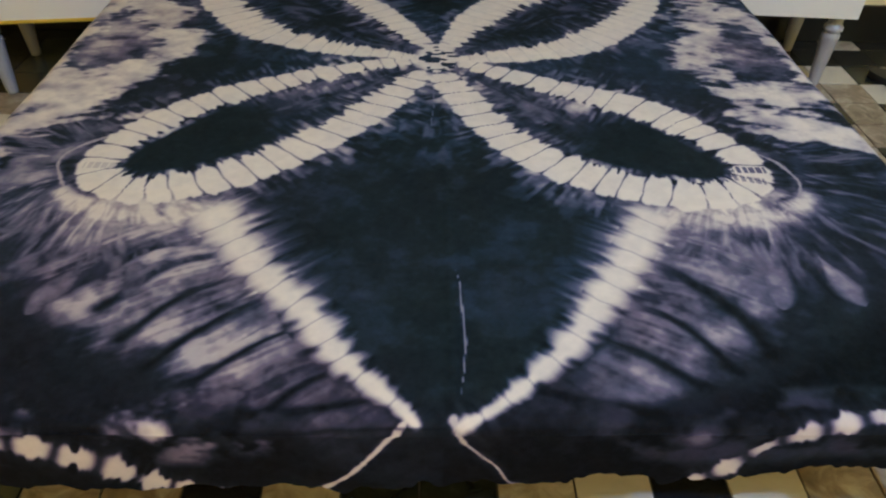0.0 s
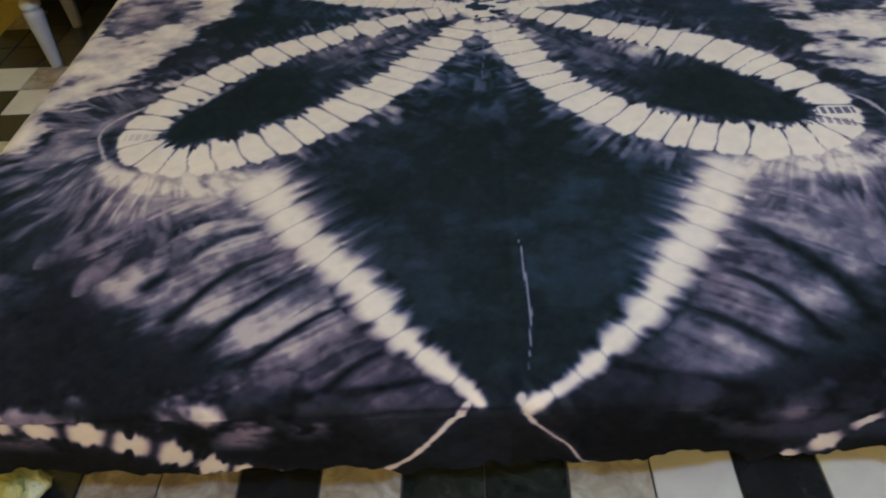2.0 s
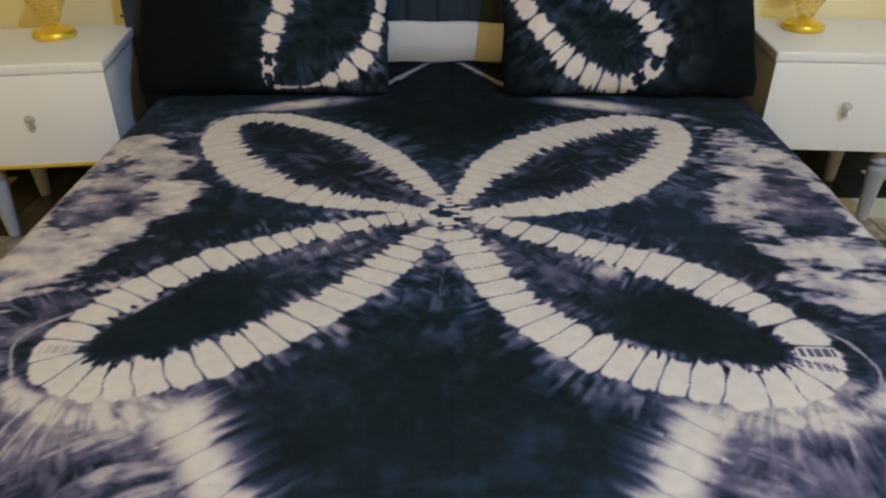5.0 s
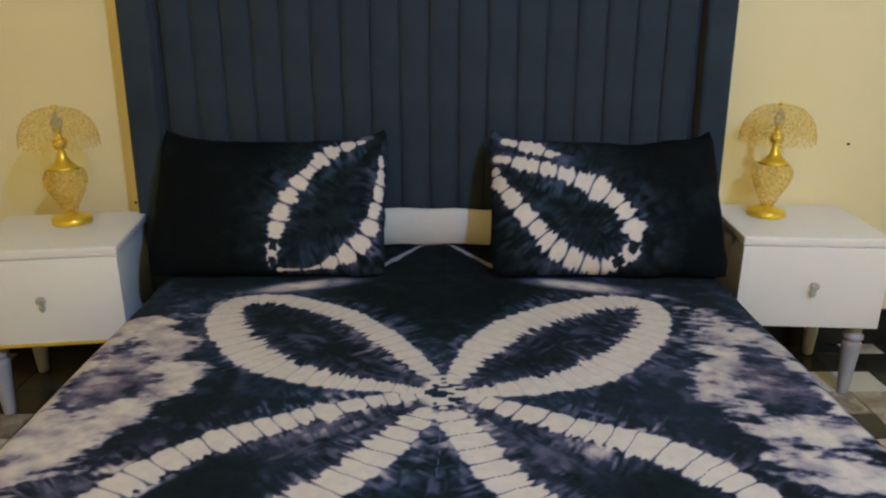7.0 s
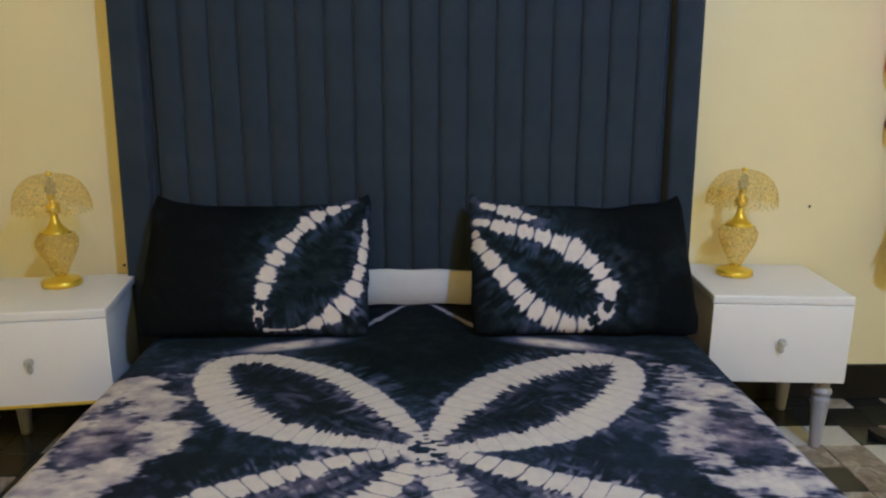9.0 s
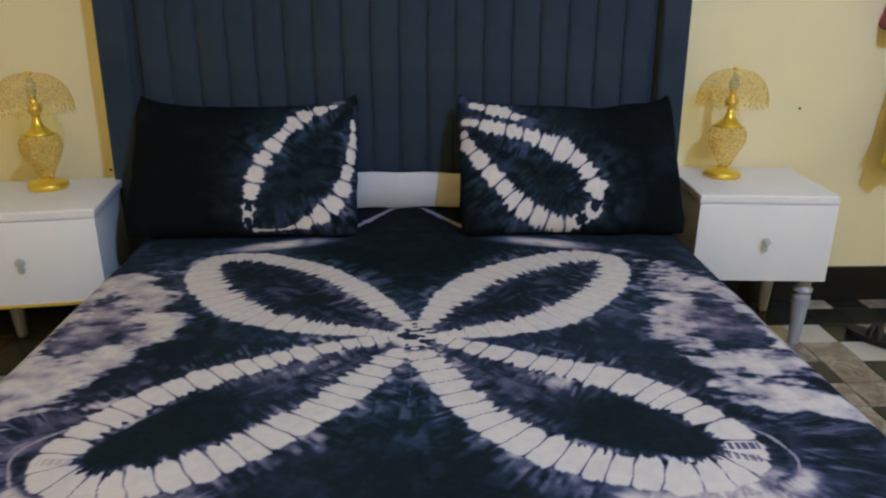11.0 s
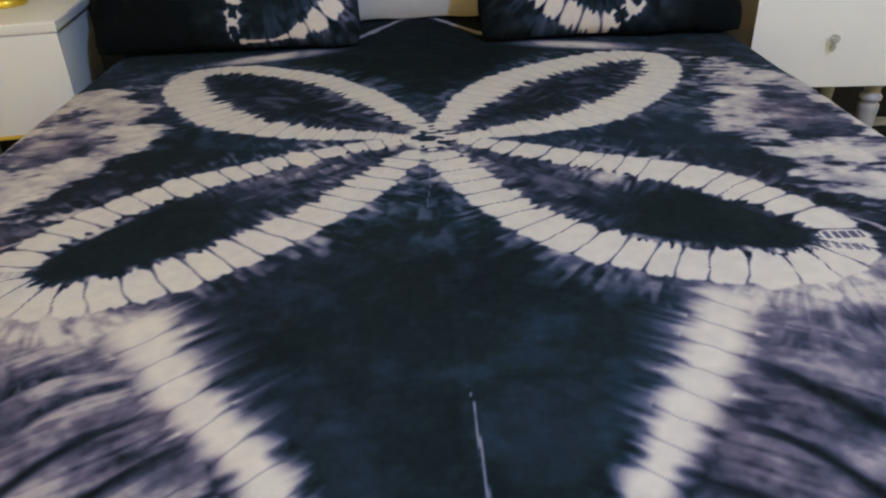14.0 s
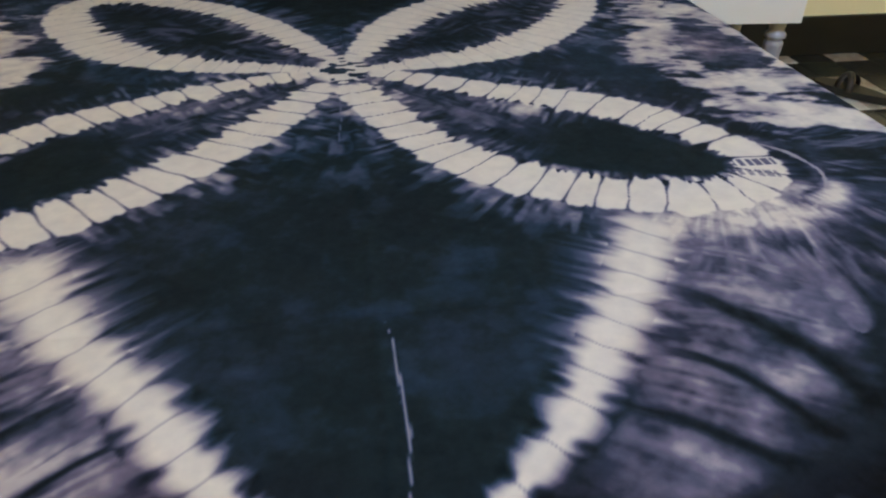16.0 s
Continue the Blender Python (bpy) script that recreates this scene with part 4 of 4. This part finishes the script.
# ---- table lamps ----
def table_lamp(at, turn):
    ob = thing("table_lamp", at, turn, label="gold table lamp with cut-acrylic dome shade, unlit, on the nightstand", category="lamp", group="pair of table lamps")
    part("base", lathe([(0.060, 0.0), (0.065, 0.004), (0.065, 0.018), (0.058, 0.024), (0.036, 0.028), (0.022, 0.034), (0.018, 0.040)], 40), GOLD, ob, "round gold foot")
    part("urn", lathe([(0.018, 0.034), (0.024, 0.046), (0.036, 0.075), (0.053, 0.108), (0.065, 0.140), (0.066, 0.162), (0.055, 0.184), (0.034, 0.197)], 48, 16, 0.035), URN, ob, "amber cut-glass urn")
    part("collar", lathe([(0.050, 0.186), (0.042, 0.196), (0.028, 0.207), (0.018, 0.222), (0.013, 0.238), (0.011, 0.256)], 32), GOLD, ob, "gold shoulder and neck")
    socket = lathe([(0.011, 0.254), (0.020, 0.260), (0.024, 0.272), (0.022, 0.284), (0.012, 0.292), (0.010, 0.312), (0.016, 0.318)], 24)
    for k in range(3):
        a = 2.1 * k + 0.4
        box(0.03, 0.004, 0.004, (0.018 * math.cos(a), 0.018 * math.sin(a), 0.268 + 0.008 * k), bm=socket)
    part("socket", socket, GOLD, ob, "gold bulb socket with switch arms")
    part("bulb", lathe([(0.010, 0.312), (0.017, 0.326), (0.019, 0.342), (0.012, 0.362), (0.003, 0.378)], 20), CRYSTAL, ob, "clear candle bulb")
    # dome: many narrow acrylic ribs with a scalloped rim
    bm = bmesh.new()
    steps, rows = 112, 12
    rings = []
    for k in range(rows + 1):
        f = k / rows
        ang = f * math.pi / 2 * 0.97
        ring = []
        for i in range(steps):
            a = 2 * math.pi * i / steps
            ridge = 1 + 0.018 * math.cos(28 * a)
            r = 0.116 * math.cos(ang) ** 0.8 * ridge + 0.006
            z = 0.268 + 0.122 * math.sin(ang) - (0.010 * (0.5 + 0.5 * math.cos(28 * a)) if k == 0 else 0)
            ring.append(bm.verts.new((r * math.cos(a), r * math.sin(a), z)))
        rings.append(ring)
    for lo, hi in zip(rings, rings[1:]):
        for i in range(steps):
            bm.faces.new((lo[i], lo[(i + 1) % steps], hi[(i + 1) % steps], hi[i]))
    shade = part("shade", bm, SHADE, ob, "domed ribbed clear-amber acrylic shade")
    part("finial", lathe([(0.010, 0.386), (0.012, 0.390), (0.009, 0.395), (0.003, 0.398)], 16), GOLD, shade)
    return ob


table_lamp((1.148, 1.045, 0.582), 10)
table_lamp((-1.262, 0.945, 0.582), 80)

# ---- hanging things on the wall and things on the floor ----
for x, z in ((-1.154, 0.581), (1.492, 0.806)):
    head_bm = lathe([(0.0022, -0.012), (0.0022, 0.0), (0.005, 0.001), (0.005, 0.004), (0.003, 0.006)], 12)
    bmesh.ops.rotate(head_bm, verts=head_bm.verts, matrix=Matrix.Rotation(radians(90), 3, "X"))
    nail = mesh_object("nail", head_bm, RUBBER)
    nail.location = (x, 1.214, z)
    tagged(nail, "small dark nail driven into the cream wall", "nail", "nails in the wall")


def bag(name, w, h, at, mat, label, category, seed):
    bm = box(w, 0.13, h, (0, 0, 0), 0.03, 3)
    bmesh.ops.subdivide_edges(bm, edges=bm.edges, cuts=2, use_grid_fill=True)
    for v in bm.verts:
        n = noise.noise_vector(v.co * 9 + Vector((seed, seed, 0)))
        v.co += n * 0.014
        v.co.x *= 1 + 0.35 * (0.5 - v.co.z / h) * 0.5
    ob = mesh_object(name, bm, mat)
    ob.location = at
    return tagged(ob, label, category)


bag("hanging_bag", 0.17, 0.34, (1.80, 1.152, 1.47), RED, "bright red fabric bag hanging on the wall", "bag", 3)
bag("hanging_scarf", 0.20, 0.12, (1.85, 1.152, 1.16), PINK, "dark pink satin cloth hanging on the wall", "cloth", 8)
# yellow cloth added in place of the deep yellow shadow on the wall
garment = thing("shadow_drape", (0, 0, 0), label="yellow drape with orange edge, added in place of a wall shadow", category="garment")


def drape(w, h, at, seed):
    """Cloth hanging in a few loose folds, wider below."""
    bm = bmesh.new()
    rows, cols = 18, 14
    grid = []
    for r in range(rows + 1):
        f = r / rows
        grid.append([bm.verts.new((at[0] + w * (k / cols - 0.5) * (0.7 + 0.45 * f), at[1] + 0.028 * math.sin(1.3 * k + seed) * (0.4 + 0.6 * f), at[2] - h * f)) for k in range(cols + 1)])
    for lo, hi in zip(grid, grid[1:]):
        for k in range(cols):
            bm.faces.new((lo[k], lo[k + 1], hi[k + 1], hi[k]))
    bmesh.ops.solidify(bm, geom=bm.faces[:], thickness=0.012)
    return bm


part("cloth", drape(0.24, 0.62, (1.91, 1.06, 1.22), 2), YELLOW, garment)
part("edging", drape(0.15, 0.10, (1.825, 1.03, 0.79), 5), ORANGE, garment, "orange edging")
part("hook", box(0.02, 0.12, 0.02, (1.985, 1.158, 1.05), 0.004), RUBBER, garment, "dark wall hook")


def crumple(sx, sy, sz, seed, mat, name, at, label, category):
    bm = bmesh.new()
    bmesh.ops.create_icosphere(bm, subdivisions=4, radius=1)
    for v in bm.verts:
        n = noise.fractal(v.co * 1.8 + Vector((seed, 0, 0)), 0.9, 2.1, 5)
        v.co *= 1 + 0.35 * n
        v.co = Vector((v.co.x * sx, v.co.y * sy, max(v.co.z, -0.55) * sz))
    low = min(v.co.z for v in bm.verts)
    for v in bm.verts:
        v.co.z -= low
    ob = mesh_object(name, bm, mat)
    ob.location = at
    return tagged(ob, label, category)


crumple(0.13, 0.12, 0.07, 4, FILM, "plastic_bag", (-0.95, -0.93, 0.004), "crumpled yellow-green plastic bag lying on the tiles", "plastic bag")

shoe = thing("sandal", (1.73, 0.80, 0.004), 35, label="black rubber sandal with dark brown straps on the tiles", category="sandal")
sole = bmesh.new()
bmesh.ops.create_circle(sole, cap_ends=True, segments=28, radius=1)
for v in sole.verts:
    k = v.co.y
    v.co = Vector((v.co.x * (0.042 + 0.010 * k), v.co.y * 0.13, 0))
ext = bmesh.ops.extrude_face_region(sole, geom=sole.faces[:])
bmesh.ops.translate(sole, verts=[g for g in ext["geom"] if isinstance(g, bmesh.types.BMVert)], vec=(0, 0, 0.024))
part("sole", sole, RUBBER, shoe, smooth=False)
for y, ang in ((0.045, 25), (0.055, -25)):
    strap = bmesh.new()
    ringz = []
    for i in range(13):
        a = math.pi * i / 12
        c = Vector((-0.046 * math.cos(a), y - 0.03, 0.02 + 0.045 * math.sin(a)))
        ringz.append([strap.verts.new(c + Vector((0, dy, dz))) for dy, dz in ((-0.011, 0), (0.011, 0), (0.011, 0.004), (-0.011, 0.004))])
    for lo, hi in zip(ringz, ringz[1:]):
        for k in range(4):
            strap.faces.new((lo[k], lo[(k + 1) % 4], hi[(k + 1) % 4], hi[k]))
    st_ob = part("strap", strap, STRAP, shoe)
    st_ob.rotation_euler = (0, 0, radians(ang))

# ---- floor ----
floor = mesh_object("floor", box(X1 - X0 + 0.4, Y1 - Y0 + 0.4, 0.1, ((X0 + X1) / 2, (Y0 + Y1) / 2, -0.054)), GROUT, False)
tagged(floor, "floor of small white, black, brown and green marble tiles", "floor", kind="structure")


def marble(name, stops, scale, rough):
    m, nt, b = material(name, rough)
    info = nt.nodes.new("ShaderNodeObjectInfo")
    co = nt.nodes.new("ShaderNodeTexCoord")
    mul = node(nt, "ShaderNodeVectorMath")
    mul.operation = "MULTIPLY_ADD"
    nt.links.new(info.outputs["Random"], mul.inputs[0])
    mul.inputs[1].default_value = (37, 11, 5)
    nt.links.new(co.outputs["Object"], mul.inputs[2])
    n = node(nt, "ShaderNodeTexNoise", Scale=scale, Detail=6.0, Roughness=0.6, Distortion=1.4)
    nt.links.new(mul.outputs[0], n.inputs["Vector"])
    nt.links.new(ramp(nt, n.outputs["Fac"], stops), b.inputs["Base Color"])
    return m


TILES = {
    "W": marble("white_tile", [(0.3, (0.52, 0.47, 0.40)), (0.7, (0.60, 0.55, 0.47))], 8, 0.3),
    "K": marble("black_tile", [(0.3, (0.008, 0.008, 0.009)), (0.75, (0.02, 0.02, 0.02))], 10, 0.25),
    "B": marble("brown_marble_tile", [(0.3, (0.12, 0.085, 0.06)), (0.5, (0.26, 0.2, 0.15)), (0.68, (0.44, 0.38, 0.31))], 14, 0.3),
    "L": marble("beige_marble_tile", [(0.3, (0.22, 0.16, 0.11)), (0.5, (0.38, 0.32, 0.24)), (0.7, (0.54, 0.48, 0.39))], 14, 0.3),
    "G": marble("dark_green_marble_tile", [(0.3, (0.010, 0.012, 0.009)), (0.55, (0.021, 0.024, 0.018)), (0.75, (0.055, 0.056, 0.045))], 16, 0.25),
}
STEP, TX, TY = 0.147, -0.033, 0.826
tile_data = {}
for key, mat in TILES.items():
    tb = box(STEP - 0.004, STEP - 0.004, 0.006, (0, 0, -0.003), 0.0012, 1)
    me = bpy.data.meshes.new("tile")
    tb.to_mesh(me)
    tb.free()
    me.materials.append(mat)
    tile_data[key] = me
KNOWN = {(10, 0): "W", (10, -1): "B", (10, -2): "B", (11, 0): "G", (11, -1): "W", (9, -1): "B", (11, -2): "K", (12, -1): "L", (12, 0): "B", (9, 0): "W", (10, 1): "K", (11, 1): "K", (9, 1): "K", (12, 1): "G", (10, 2): "K", (11, 2): "L", (12, 2): "K", (9, 2): "G",
         (-11, -2): "W", (-10, -2): "B", (-11, -3): "K", (-10, -3): "W", (-11, -1): "K", (-10, -1): "K", (-9, -2): "K", (-10, -4): "K", (-11, -4): "G", (-9, -3): "B", (-10, 0): "G", (-9, -1): "G", (-9, 0): "B"}
for i, key in enumerate("BBKLGGLWKWB"):
    for j in (-12, -11):
        KNOWN[(i - 5, j)] = key
pick = random.Random(5)
joined = {key: bmesh.new() for key in TILES}
for i in range(math.floor((X0 - TX) / STEP), math.ceil((X1 - TX) / STEP)):
    for j in range(math.floor((Y0 - TY) / STEP), math.ceil((Y1 - TY) / STEP)):
        # mostly dark tiles near the head wall, in place of shade below the nightstands
        key = KNOWN.get((i, j)) or (pick.choice("KKKGGKB") if j > -3 else pick.choice("WWKKKBBBLGG"))
        x, y = TX + (i + 0.5) * STEP, TY + (j + 0.5) * STEP
        near = (-1.3 < y < -0.55 and abs(x) < 1.0) or (0.25 < y and 0.85 < abs(x) < 2.1)
        if near:
            t_ob = new("tile", tile_data[key])
            t_ob.location = (x, y, 0.0)
            t_ob.parent = floor
        else:
            box(STEP - 0.004, STEP - 0.004, 0.006, (x, y, -0.003), bm=joined[key])
for key, jb in joined.items():
    p = part("far_tiles", jb, TILES[key], floor, smooth=False)
    tagged(p, kind="stuff")
